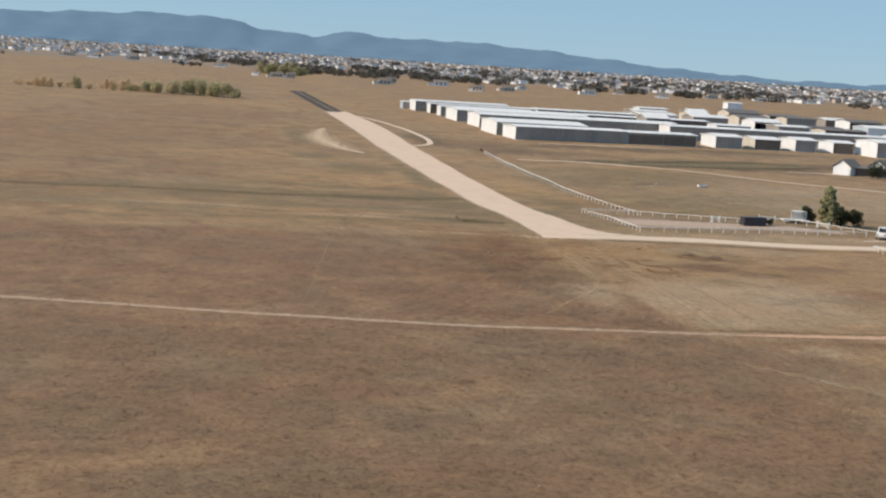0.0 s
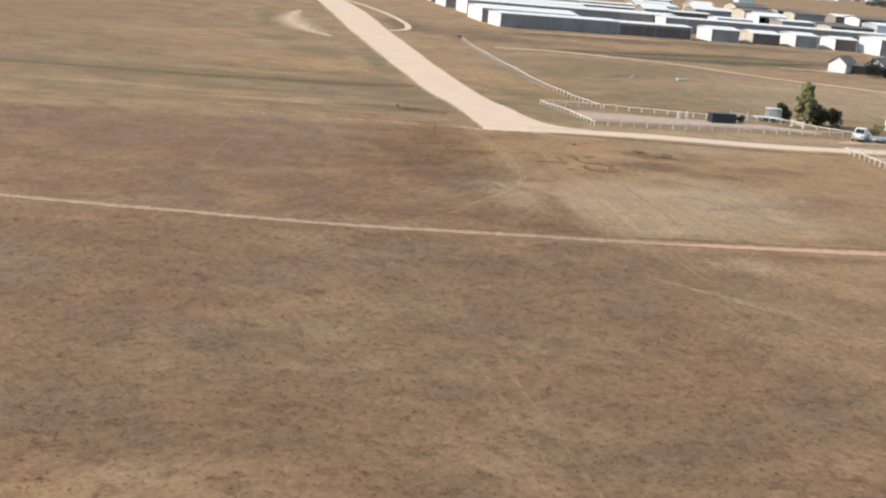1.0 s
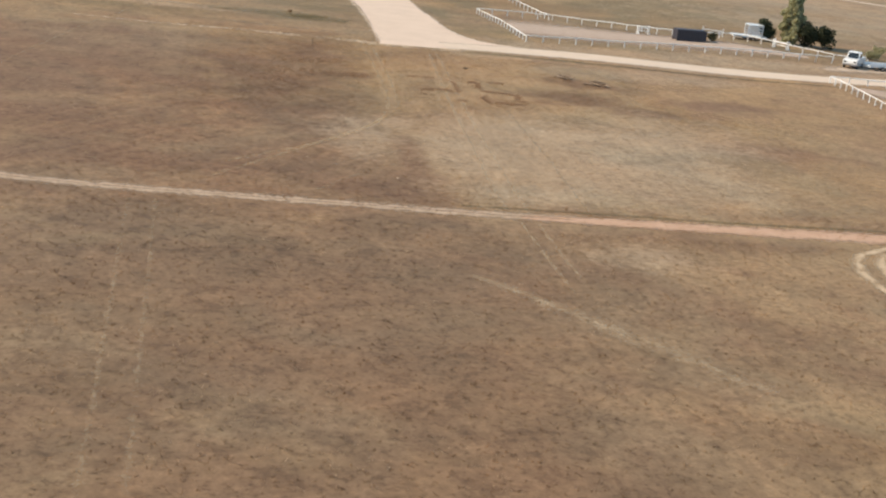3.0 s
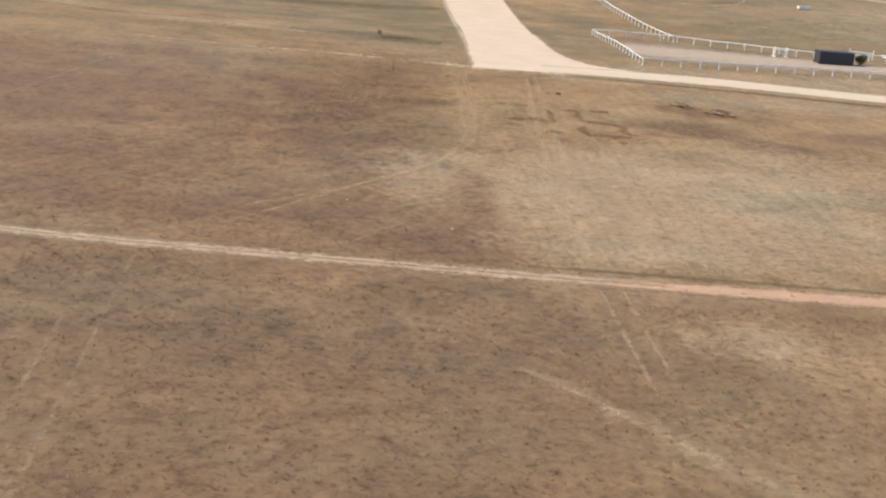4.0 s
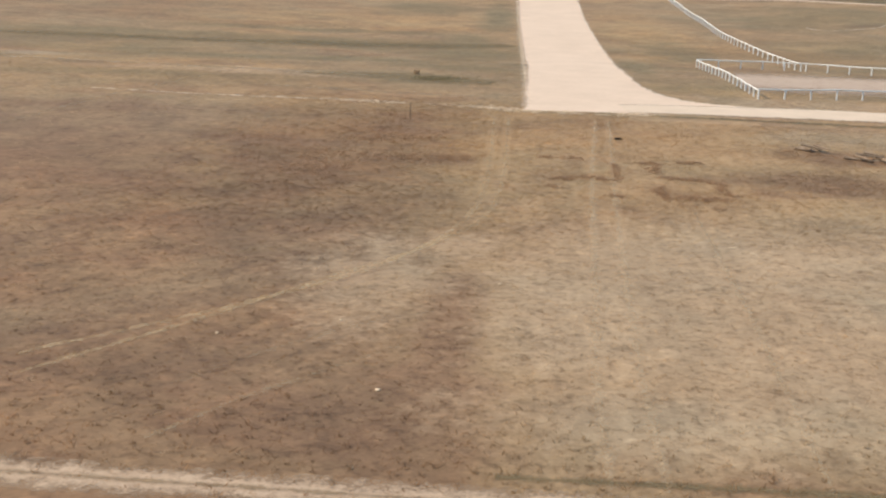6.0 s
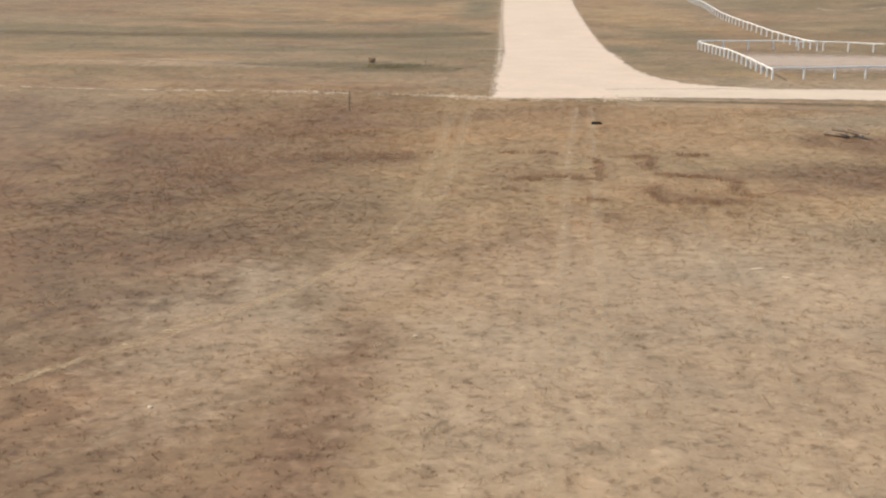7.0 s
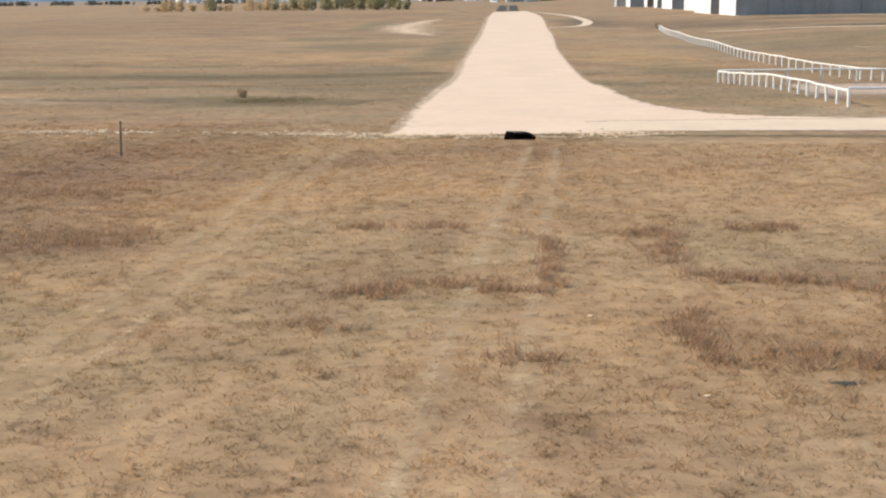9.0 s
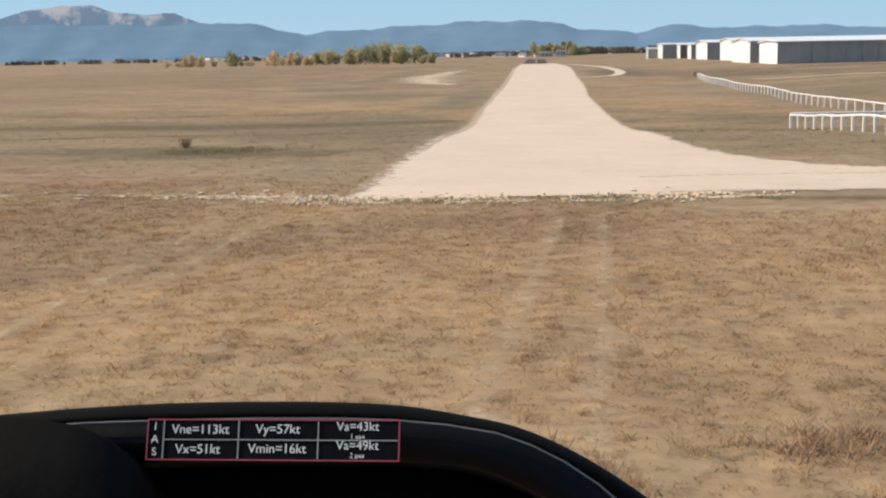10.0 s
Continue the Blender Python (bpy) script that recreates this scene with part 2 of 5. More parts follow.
    worn = ramp(nt, both, [(0.40, (0.92,)), (0.62, (0.42,))])
    bleached = ramp(nt, speck, [(0.36, (0.262, 0.190, 0.118)), (0.5, (0.312, 0.231, 0.148)), (0.64, (0.362, 0.275, 0.182))])
    c = mix(nt, math_node(nt, "MULTIPLY", math_node(nt, "MULTIPLY", mown, band(py, -76.0, -4.5, 3.0)), math_node(nt, "MULTIPLY", worn, 0.66)), c, bleached)
    c = mix(nt, math_node(nt, "MULTIPLY", math_node(nt, "MULTIPLY", mown, band(py, -76.0, -36.0, 12.0)), worn), c, dusty)
    c = mix(nt, spots("brown", 0.80), c, brown)
    c = mix(nt, spots("umber", 0.74), c, mix(nt, 0.5, umber, brown))
    c = mix(nt, spots("heath", 0.9), c, heath)
    c = mix(nt, spots("dusty", 0.6), c, dusty)
    # clumps a stride wide, thin and thick growth up to a lorry's length
    tussock = ramp(nt, grain(nt, 2.3, 4, 0.62, v, 0.5), [(0.31, (1.19, 1.18, 1.16)), (0.44, (1.0,)), (0.53, (1.0,)), (0.67, (0.66, 0.63, 0.60))])
    c = mix(nt, 1.0, c, tussock, "MULTIPLY")
    fleck = ramp(nt, grain(nt, 0.62, 5, 0.66, v, 0.7), [(0.34, (1.09, 1.085, 1.08)), (0.46, (1.0,)), (0.53, (1.0,)), (0.60, (0.82, 0.795, 0.78)), (0.70, (0.66, 0.63, 0.61))])
    c = mix(nt, math_node(nt, "ADD", 0.55, math_node(nt, "MULTIPLY", rough, 0.45)), c, mix(nt, 1.0, c, fleck, "MULTIPLY"))
    tone = ramp(nt, math_node(nt, "ADD", math_node(nt, "MULTIPLY", grain(nt, 0.17, 3, 0.5, v, 0.8), 0.7), math_node(nt, "MULTIPLY", blot, 0.3)), [(0.36, (0.80,)), (0.5, (0.96,)), (0.64, (1.10,))])
    c = mix(nt, 1.0, c, tone, "MULTIPLY")
    # mowing streaks along the overrun, old wheel rows slanting through the rough field
    streak = ramp(nt, rows(0, 1.5, 0.09), [(0.34, (0.93,)), (0.5, (1.0,)), (0.66, (1.07,))])
    c = mix(nt, math_node(nt, "MULTIPLY", band(px, -3.4, 27.0, 3.0), band(py, -140.0, -4.5, 6.0)), c, mix(nt, 1.0, c, streak, "MULTIPLY"))
    slant = ramp(nt, rows(34, 1.3, 0.16), [(0.34, (0.90,)), (0.5, (1.0,)), (0.64, (1.11,))])
    c = mix(nt, math_node(nt, "MULTIPLY", rough_w, band(py, -77.0, -38.0, 8.0)), c, mix(nt, 1.0, c, slant, "MULTIPLY"))
    hue = ramp(nt, grain(nt, 0.05, 4, 0.6, v, 1.0), [(0.38, (0.955, 1.01, 1.05)), (0.5, (1.0, 1.0, 1.0)), (0.62, (1.03, 0.99, 0.955))])
    c = mix(nt, 1.0, c, hue, "MULTIPLY")
    # far ground among the houses: grey-brown scrub and roads, distance haze in the tone
    away = math_node(nt, "SQRT", math_node(nt, "ADD", math_node(nt, "MULTIPLY", px, px), math_node(nt, "MULTIPLY", py, py)))
    away = math_node(nt, "DIVIDE", math_node(nt, "SUBTRACT", away, 1290.0), 120.0, clamp=True)
    c = mix(nt, math_node(nt, "MULTIPLY", away, 0.8), c, ramp(nt, grain(nt, 0.02, 4, 0.6, v), [(0.38, (0.135, 0.12, 0.108)), (0.62, (0.24, 0.20, 0.165))]))
    c = mix(nt, 1.0, c, (1.04, 0.965, 0.905), "MULTIPLY")
    return c, clump, fine


def ground_material():
    m, nt, b = shader("dry_prairie", 0.95)
    c, clump, fine = field_colour(nt)
    nt.links.new(c, b.inputs["Base Color"])
    bump(nt, b, math_node(nt, "ADD", math_node(nt, "MULTIPLY", fine, 0.5), clump), 0.3, 0.07)
    return m


def grass_material():
    """Blades take the field's own tones, each a little lighter or darker."""
    m, nt, b = shader("prairie_grass", 0.8)
    c, _, _ = field_colour(nt)
    geo = nt.nodes.new("ShaderNodeNewGeometry")
    lift = ramp(nt, geo.outputs["Random Per Island"], [(0.0, (1.05, 1.04, 1.02)), (0.55, (1.45, 1.43, 1.39)), (1.0, (1.95, 1.91, 1.84))])
    c = mix(nt, 1.0, c, lift, "MULTIPLY")
    nt.links.new(c, b.inputs["Base Color"])
    tr = nt.nodes.new("ShaderNodeBsdfTranslucent")
    nt.links.new(c, tr.inputs[0])
    ms = nt.nodes.new("ShaderNodeMixShader")
    ms.inputs[0].default_value = 0.55
    nt.links.new(b.outputs[0], ms.inputs[1])
    nt.links.new(tr.outputs[0], ms.inputs[2])
    nt.links.new(ms.outputs[0], nt.nodes["Material Output"].inputs[0])
    return m


M_GROUND = ground_material()
SAND = [(0.50, 0.392, 0.312), (0.565, 0.446, 0.359), (0.62, 0.494, 0.401)]
M_SAND_EDGE = laid("pale_sand", SAND, 0.22, 0.06, 0.15)
M_ROAD = laid("pale_gravel", [(0.48, 0.388, 0.303), (0.55, 0.447, 0.357), (0.61, 0.498, 0.402)], 0.4, 0.25, 0.22)
M_LOOP = laid("tyre_track", [(0.36, 0.26, 0.16), (0.44, 0.33, 0.22), (0.52, 0.40, 0.28)], 0.9, 0.8, 0.8, 0.95)
M_TRACK = laid("dirt_track", [(0.33, 0.235, 0.165), (0.41, 0.303, 0.22), (0.475, 0.36, 0.268)], 0.7, 0.8, 0.85)
M_CROWN = laid("track_crown", [(0.17, 0.115, 0.07), (0.24, 0.17, 0.105), (0.31, 0.225, 0.145)], 0.9, 1.2, 1.0, 0.7)
M_RED = laid("red_scoria", [(0.365, 0.22, 0.148), (0.445, 0.285, 0.196), (0.505, 0.34, 0.245)], 0.6, 0.6, 0.6)
M_RUT = laid("wheel_rut", [(0.40, 0.28, 0.165), (0.50, 0.37, 0.23), (0.59, 0.45, 0.295)], 1.2, 1.4, 1.15, 0.47)
M_RUT_FAINT = laid("faint_rut", [(0.42, 0.31, 0.20), (0.50, 0.38, 0.255), (0.58, 0.45, 0.31)], 1.2, 1.4, 1.1, 0.47)
M_RUT_OLD = laid("old_rut", [(0.36, 0.26, 0.165), (0.44, 0.33, 0.22), (0.52, 0.40, 0.275)], 1.2, 1.8, 1.2, 0.34)
M_FAINT = laid("faint_path", [(0.30, 0.215, 0.135), (0.38, 0.285, 0.19), (0.46, 0.355, 0.245)], 0.5, 1.2, 0.7, 0.8)
M_DITCH = laid("dry_ditch", [(0.096, 0.073, 0.039), (0.152, 0.115, 0.062), (0.222, 0.166, 0.092)], 0.35, 1.2, 0.9, 0.85, (0.3, 1, 1))
M_BAND = laid("dark_weed_band", [(0.075, 0.06, 0.03), (0.125, 0.098, 0.05), (0.19, 0.145, 0.078)], 0.2, 0.8, 0.8, 1.0, (0.3, 1, 1))
M_GRAVEL = laid("grey_gravel", [(0.31, 0.233, 0.184), (0.375, 0.289, 0.231), (0.44, 0.349, 0.284)], 0.8, 0.6, 0.5)
M_YARD = laid("pale_yard_dust", [(0.36, 0.275, 0.21), (0.44, 0.345, 0.265), (0.52, 0.415, 0.325)], 0.5, 0.9, 1.0, 1.0)
M_ASPHALT = mottled("old_asphalt", (0.016, 0.015, 0.015), (0.028, 0.026, 0.025), (0.045, 0.042, 0.04), 0.3, 1.0)
M_WORN = laid("worn_asphalt", [(0.10, 0.075, 0.055), (0.17, 0.13, 0.10), (0.26, 0.205, 0.16)], 0.2, 0.9, 0.8)
M_WHITE = plain("white_paint", (0.78, 0.80, 0.81), 0.45)
M_WALL = panel_metal("white_sheet", (0.74, 0.80, 0.87), dirt=0.86)
M_BEIGE = panel_metal("beige_sheet", (0.60, 0.575, 0.53))
M_GREY = panel_metal("grey_sheet", (0.31, 0.295, 0.285))
M_BLUE = panel_metal("pale_blue_sheet", (0.45, 0.55, 0.66))
M_BROWN = panel_metal("brown_sheet", (0.16, 0.125, 0.105))
M_ROOF = panel_metal("bright_roof_sheet", (0.78, 0.80, 0.82), 0.5, 0.4, 0.88)
M_ROOF_DARK = panel_metal("dark_roof_sheet", (0.15, 0.14, 0.14), 0.5, 0.6)
M_SHINGLE = mottled("grey_shingle", (0.10, 0.09, 0.085), (0.16, 0.145, 0.135), (0.23, 0.21, 0.20), 1.5)
# near-black colour standing in for the shade inside open doors
M_DARK = plain("doorway_shade", (0.03, 0.028, 0.027), 0.8)
M_BOX = panel_metal("dark_blue_steel", (0.036, 0.036, 0.050), 0.28, 0.5, 0.7)
M_RUBBER = plain("black_rubber", (0.02, 0.02, 0.02), 0.8)
M_STEEL = plain("dull_steel", (0.42, 0.42, 0.43), 0.35, 0.9)
M_CAR = plain("white_car_paint", (0.78, 0.80, 0.81), 0.25)
M_GLASS, _nt, _b = shader("dark_glass", 0.05)
_b.inputs["Base Color"].default_value = (0.02, 0.025, 0.03, 1)
_b.inputs["Specular IOR Level"].default_value = 0.7
M_BARK = mottled("bark", (0.05, 0.035, 0.025), (0.10, 0.075, 0.055), (0.17, 0.13, 0.10), 3.0)
M_LEAF = mottled("green_leaves", (0.28, 0.28, 0.155), (0.42, 0.41, 0.24), (0.57, 0.545, 0.345), 0.8, island=True)
M_CEDAR = mottled("juniper_leaves", (0.022, 0.030, 0.015), (0.042, 0.054, 0.027), (0.075, 0.085, 0.045), 0.8, island=True)
M_AUTUMN = mottled("autumn_leaves", (0.26, 0.215, 0.125), (0.42, 0.35, 0.20), (0.58, 0.485, 0.295), 0.15, island=True)
M_THICKET = mottled("thicket_leaves", (0.33, 0.30, 0.185), (0.50, 0.455, 0.29), (0.66, 0.60, 0.41), 0.15, island=True)
M_COTTONWOOD = mottled("dull_green_leaves", (0.24, 0.235, 0.13), (0.37, 0.355, 0.205), (0.50, 0.475, 0.295), 0.15, island=True)
M_SCRUB = mottled("pale_scrub", (0.48, 0.36, 0.225), (0.62, 0.48, 0.31), (0.74, 0.59, 0.40), 0.15, island=True)
M_STRAW = grass_material()
M_WEED = mottled("brown_weed", (0.30, 0.20, 0.125), (0.41, 0.285, 0.18), (0.53, 0.385, 0.255), 0.5, island=True)
M_DARKWEED = mottled("olive_weed", (0.19, 0.155, 0.088), (0.26, 0.21, 0.122), (0.34, 0.275, 0.165), 0.5, island=True)
M_OLIVEWEED = mottled("pale_olive_weed", (0.17, 0.145, 0.085), (0.25, 0.21, 0.125), (0.34, 0.285, 0.175), 0.5, island=True)
M_DASH = mottled("dark_tuft", (0.33, 0.235, 0.15), (0.43, 0.315, 0.205), (0.53, 0.40, 0.27), 0.5, island=True)
M_BEDWEED = mottled("russet_weed", (0.295, 0.184, 0.115), (0.395, 0.256, 0.163), (0.50, 0.34, 0.222), 0.5, island=True)
M_BROKEN = laid("broken_path", [(0.46, 0.36, 0.265), (0.57, 0.46, 0.35), (0.68, 0.56, 0.44)], 0.8, 0.9, 1.9, 0.66)
M_PATCH = laid("bare_sand", [(0.40, 0.30, 0.205), (0.48, 0.37, 0.265), (0.55, 0.435, 0.32)], 0.3, 0.9, 1.3, 0.98)
M_STONE = mottled("pale_rubble", (0.46, 0.345, 0.235), (0.60, 0.465, 0.33), (0.72, 0.58, 0.43), 1.5)
M_WOOD = mottled("weathered_wood", (0.10, 0.070, 0.048), (0.18, 0.132, 0.095), (0.27, 0.21, 0.16), 2.0)
# town walls: the white is bluer, with distance haze mixed into the paint colour
M_HOUSE = [plain("house_paint_a", (0.80, 0.84, 0.90), 0.7), plain("house_paint_b", (0.58, 0.54, 0.50), 0.7), plain("house_paint_c", (0.42, 0.41, 0.41), 0.7), plain("house_paint_d", (0.46, 0.38, 0.32), 0.7)]
# leaves greyed and lightened, so their colour carries the distance haze
M_FARTREE = mottled("far_tree_leaves", (0.075, 0.075, 0.07), (0.115, 0.108, 0.096), (0.18, 0.158, 0.13), 0.1, island=True)


# ---- building helpers ----
def lie(x, y):
    """Height of the ground: flat field, a shallow dip past the road, then a long rise to the west."""
    x, y = np.asarray(x, float), np.asarray(y, float)
    s = 60 * np.log1p(np.exp(np.minimum((y - 60) / 60, 30)))
    s = np.where(y > 1800, y - 60, s) - 0.24
    far = 1500 - 700 / (1 + np.exp(np.clip(-(x - 42) / 6, -50, 50)))
    h = 6 * (1 - np.exp(-s / far)) + 0.002 * np.maximum(0, y - 1500)
    off = np.where(x > 35, (x - 35) / 15, np.where(x < -15, (x + 15) / 42, 0.0))
    h = h - 1.25 * np.exp(-(off**2) / 2) / (1 + np.exp(np.clip(-(y - 36) / 6, -50, 50))) / (1 + np.exp(np.clip((y - 240) / 18, -50, 50)))
    h = h + 0.05 * np.sin(x * 0.21 + 1.3) * np.sin(y * 0.17 + x * 0.06) + 0.04 * np.sin(x * 0.09 - y * 0.13)
    return h


def level(x, y):
    return float(lie(x, y))


def mesh(name, bm, material):
    data = bpy.data.meshes.new(name)
    bm.to_mesh(data)
    bm.free()
    data.materials.append(material)
    return data


def part(name, bm, material, parent, label=""):
    ob = new(name, mesh(name, bm, material))
    ob.parent = parent
    return tagged(ob, label)


def thing(name, x, y, label, category, turn=0.0, group="", z=None):
    ob = new(name)
    ob.matrix_basis = pose(x, y, level(x, y) if z is None else z, 0, 0, turn)
    return tagged(ob, label, category, group)


def box(bm, x0, y0, z0, x1, y1, z1, bevel=0.0):
    """A box by two corners, its edges rounded if wished."""
    m = Matrix.LocRotScale(((x0 + x1) / 2, (y0 + y1) / 2, (z0 + z1) / 2), None, (abs(x1 - x0), abs(y1 - y0), abs(z1 - z0)))
    made = bmesh.ops.create_cube(bm, size=1, matrix=m)
    if bevel:
        edges = list({e for v in made["verts"] for e in v.link_edges})
        bmesh.ops.bevel(bm, geom=edges, offset=bevel, segments=2, affect="EDGES", profile=0.5)
    return bm


def boxes(*rows, bevel=0.0):
    bm = bmesh.new()
    for r in rows:
        box(bm, *r, bevel=bevel)
    return bm


def rod(bm, a, b, r0, r1=None, sides=8):
    a, b = Vector(a), Vector(b)
    m = Matrix.Translation((a + b) / 2) @ (b - a).to_track_quat("Z", "Y").to_matrix().to_4x4()
    bmesh.ops.create_cone(bm, cap_ends=True, segments=sides, radius1=r0, radius2=r0 if r1 is None else r1, depth=(b - a).length, matrix=m)
    return bm


def prism(profile, y0, y1):
    """A profile in x and z, drawn out along y."""
    bm = bmesh.new()
    a = [bm.verts.new((x, y0, z)) for x, z in profile]
    b = [bm.verts.new((x, y1, z)) for x, z in profile]
    bm.faces.new(a)
    bm.faces.new(list(reversed(b)))
    for i in range(len(a)):
        bm.faces.new((a[i - 1], b[i - 1], b[i], a[i]))
    bmesh.ops.recalc_face_normals(bm, faces=bm.faces)
    return bm


def from_arrays(name, verts, faces, material, smooth=False):
    data = bpy.data.meshes.new(name)
    verts, faces = np.asarray(verts, np.float32), np.asarray(faces, np.int32)
    k = faces.shape[1]
    data.vertices.add(len(verts))
    data.vertices.foreach_set("co", verts.ravel())
    data.loops.add(faces.size)
    data.loops.foreach_set("vertex_index", faces.ravel())
    data.polygons.add(len(faces))
    data.polygons.foreach_set("loop_start", np.arange(len(faces), dtype=np.int32) * k)
    data.update(calc_edges=True)
    data.polygons.foreach_set("use_smooth", np.full(len(faces), smooth))
    data.materials.append(material)
    return new(name, data)


# ---- ground ----
def spread(lo, fine_lo, fine_hi, hi, step):
    """Even steps in the middle, widening outwards."""
    out = [np.arange(fine_lo, fine_hi + step / 2, step)]
    a, s = fine_hi, step
    up = []
    while a < hi:
        s *= 1.09
        a += s
        up.append(min(a, hi))
    a, s = fine_lo, step
    down = []
    while a > lo:
        s *= 1.09
        a -= s
        down.append(max(a, lo))
    return np.concatenate([down[::-1], *out, up])


def build_ground():
    xs, ys = spread(-4900, -70, 80, 4900, 1.0), np.concatenate([spread(-1500, -220, 90, 91, 1.0)[:-1], spread(91, 92, 420, 4900, 2.0)])
    gx, gy = np.meshgrid(xs, ys)
    verts = np.stack([gx, gy, lie(gx, gy)], -1).reshape(-1, 3)
    n, m = len(xs), len(ys)
    i = (np.arange(m - 1)[:, None] * n + np.arange(n - 1)).ravel()
    ob = from_arrays("ground", verts, np.stack([i, i + 1, i + n + 1, i + n], 1), M_GROUND, True)
    tagged(ob, "dry straw-coloured prairie with brown weed patches", "ground", kind="structure")


def smooth_line(points, step):
    """A gliding line through a few points, in even steps."""
    p = np.array(points, float)
    k = np.concatenate([[0], np.cumsum(np.linalg.norm(np.diff(p[:, :2], axis=0), axis=1))])
    s = np.linspace(0, k[-1], max(2, int(k[-1] / step) + 1))
    tang = np.gradient(p, k, axis=0)
    j = np.clip(np.searchsorted(k, s) - 1, 0, len(p) - 2)
    h = (k[j + 1] - k[j])[:, None]
    u = ((s - k[j]) / (k[j + 1] - k[j]))[:, None]
    return (2 * u**3 - 3 * u**2 + 1) * p[j] + (u**3 - 2 * u**2 + u) * h * tang[j] + (-2 * u**3 + 3 * u**2) * p[j + 1] + (u**3 - u**2) * h * tang[j + 1]


def strip(name, line, material, label, lift=0.03, step=1.0, across=7, category="track", square=False):
    """A strip along points of x, y and half width, laid on the ground."""
    c = smooth_line(line, step)
    d = np.gradient(c[:, :2], axis=0)
    side = np.stack([d[:, 1], -d[:, 0]], 1) / np.linalg.norm(d, axis=1)[:, None]
    if square:
        side = np.tile((1.0, 0.0), (len(c), 1))
    v = np.linspace(-1, 1, across)
    xy = c[:, None, :2] + side[:, None] * (v[None, :, None] * c[:, None, 2:3])
    verts = np.concatenate([xy, (lie(xy[..., 0], xy[..., 1]) + lift + 0.0008 * np.maximum(0, np.abs(xy[..., 0]) - 72))[..., None]], -1).reshape(-1, 3)
    n, m = across, len(c)
    i = (np.arange(m - 1)[:, None] * n + np.arange(n - 1)).ravel()
    faces = np.stack([i, i + 1, i + n + 1, i + n], 1)
    ob = from_arrays(name, verts, faces, material, True)
    uv = ob.data.uv_layers.new(name="across")
    flat = np.zeros((faces.size, 2), np.float32)
    flat[:, 0] = np.tile(v, m)[faces.ravel()]
    uv.data.foreach_set("uv", flat.ravel())
    return tagged(ob, label, category, kind="structure")


build_ground()
strip("runway", [(4.6, -3.4, 5.3), (4.85, -2.4, 5.55), (7.66, -1.4, 8.34), (9.925, -0.4, 10.57), (9.95, 1.2, 10.55), (10.12, 2.4, 10.68), (9.45, 3.3, 9.95), (8.175, 4.3, 8.625), (7.225, 5.6, 7.675), (6.6, 7.5, 7), (6.1, 10.2, 6.4), (5.7, 15, 5.8), (5.5, 26, 5.4), (5.5, 40, 5.35), (5.5, 60, 5.45), (5.5, 90, 5.6), (5.75, 120, 5.8), (6.5, 170, 6.4), (6.7, 200, 6.6), (7.3, 316, 7.0), (6.8, 400, 5.6)], M_SAND_EDGE, "pale packed sand runway flaring into the road", 0.020, 0.25, 41, "runway", True)
strip("gravel_road", [(8, -0.6, 2.6), (14, 0.0, 3.0), (22, 0.0, 3.2), (36, -1.4, 3.1), (55, -3.2, 3.0), (77, -1.2, 3.4), (110, 0, 4.0), (180, 2, 4.2)], M_ROAD, "pale gravel road along the paddock fence", 0.028, 0.5, 15, "road")
strip("west_path", [(1.5, -2.4, 1.4), (-2.5, -2.6, 1.1), (-6, -2.0, 0.5), (-8.6, -1.7, 0.15)], M_BROKEN, "narrow broken pale path in dry grass", 0.016, 0.25, 7, "path")
strip("west_path", [(-10.4, -1.7, 0.35), (-14, -1.3, 0.7), (-18, -0.9, 0.6), (-28, -0.2, 0.45), (-38, 0.5, 0.2)], M_BROKEN, "narrow broken pale path in dry grass", 0.016, 0.25, 7, "path")
strip("rubble_dust", [(-3, -3.9, 0.4), (0.5, -4.1, 0.8), (4, -4.4, 0.5), (8, -4.3, 0.7), (11.5, -3.6, 0.4)], M_BROKEN, "pale dust among broken stones at the runway's end", 0.012, 0.25, 7, "dust")
strip("dirt_track", [(-160, -48, 1.0), (-79, -66.3, 1.1), (-54, -71.5, 1.1), (-30, -76.0, 1.1), (-14, -77.4, 1.1), (-4, -77.6, 1.15), (4, -77.8, 1.2), (14, -78.0, 1.4), (32, -78.4, 1.6), (60, -79, 1.6), (120, -80, 1.6)], M_TRACK, "narrow tan dirt track across the field", 0.016, 0.5, 9)
strip("track_crown", [(-160, -48, 0.25), (-79, -66.3, 0.28), (-54, -71.5, 0.28), (-30, -76.0, 0.28), (-14, -77.4, 0.28), (-4, -77.6, 0.28), (6, -77.9, 0.2)], M_CROWN, "grassy crown between the track's wheel ruts", 0.026, 0.5, 5, "grass")
strip("weedy_verge", [(-2, -75.9, 0.3), (10, -76.0, 0.45), (24, -76.3, 0.5), (36, -76.6, 0.45), (60, -77, 0.4)], M_DITCH, "dark weedy verge along the dirt track", 0.014, 0.5, 5, "weeds")
strip("weedy_verge", [(10, -4.4, 0.5), (18, -4.8, 0.9), (30, -6.2, 1.0), (46, -8.0, 0.8), (60, -8.6, 0.5)], M_DITCH, "dark weedy verge below the gravel road", 0.014, 0.5, 5, "weeds")
strip("red_track", [(2, -78.0, 0.5), (8, -78.0, 1.2), (16, -78.1, 1.5), (34, -78.6, 1.7), (60, -79.2, 1.6), (110, -80, 1.4)], M_RED, "reddish gravel stretch of the dirt track", 0.022, 0.5, 9)
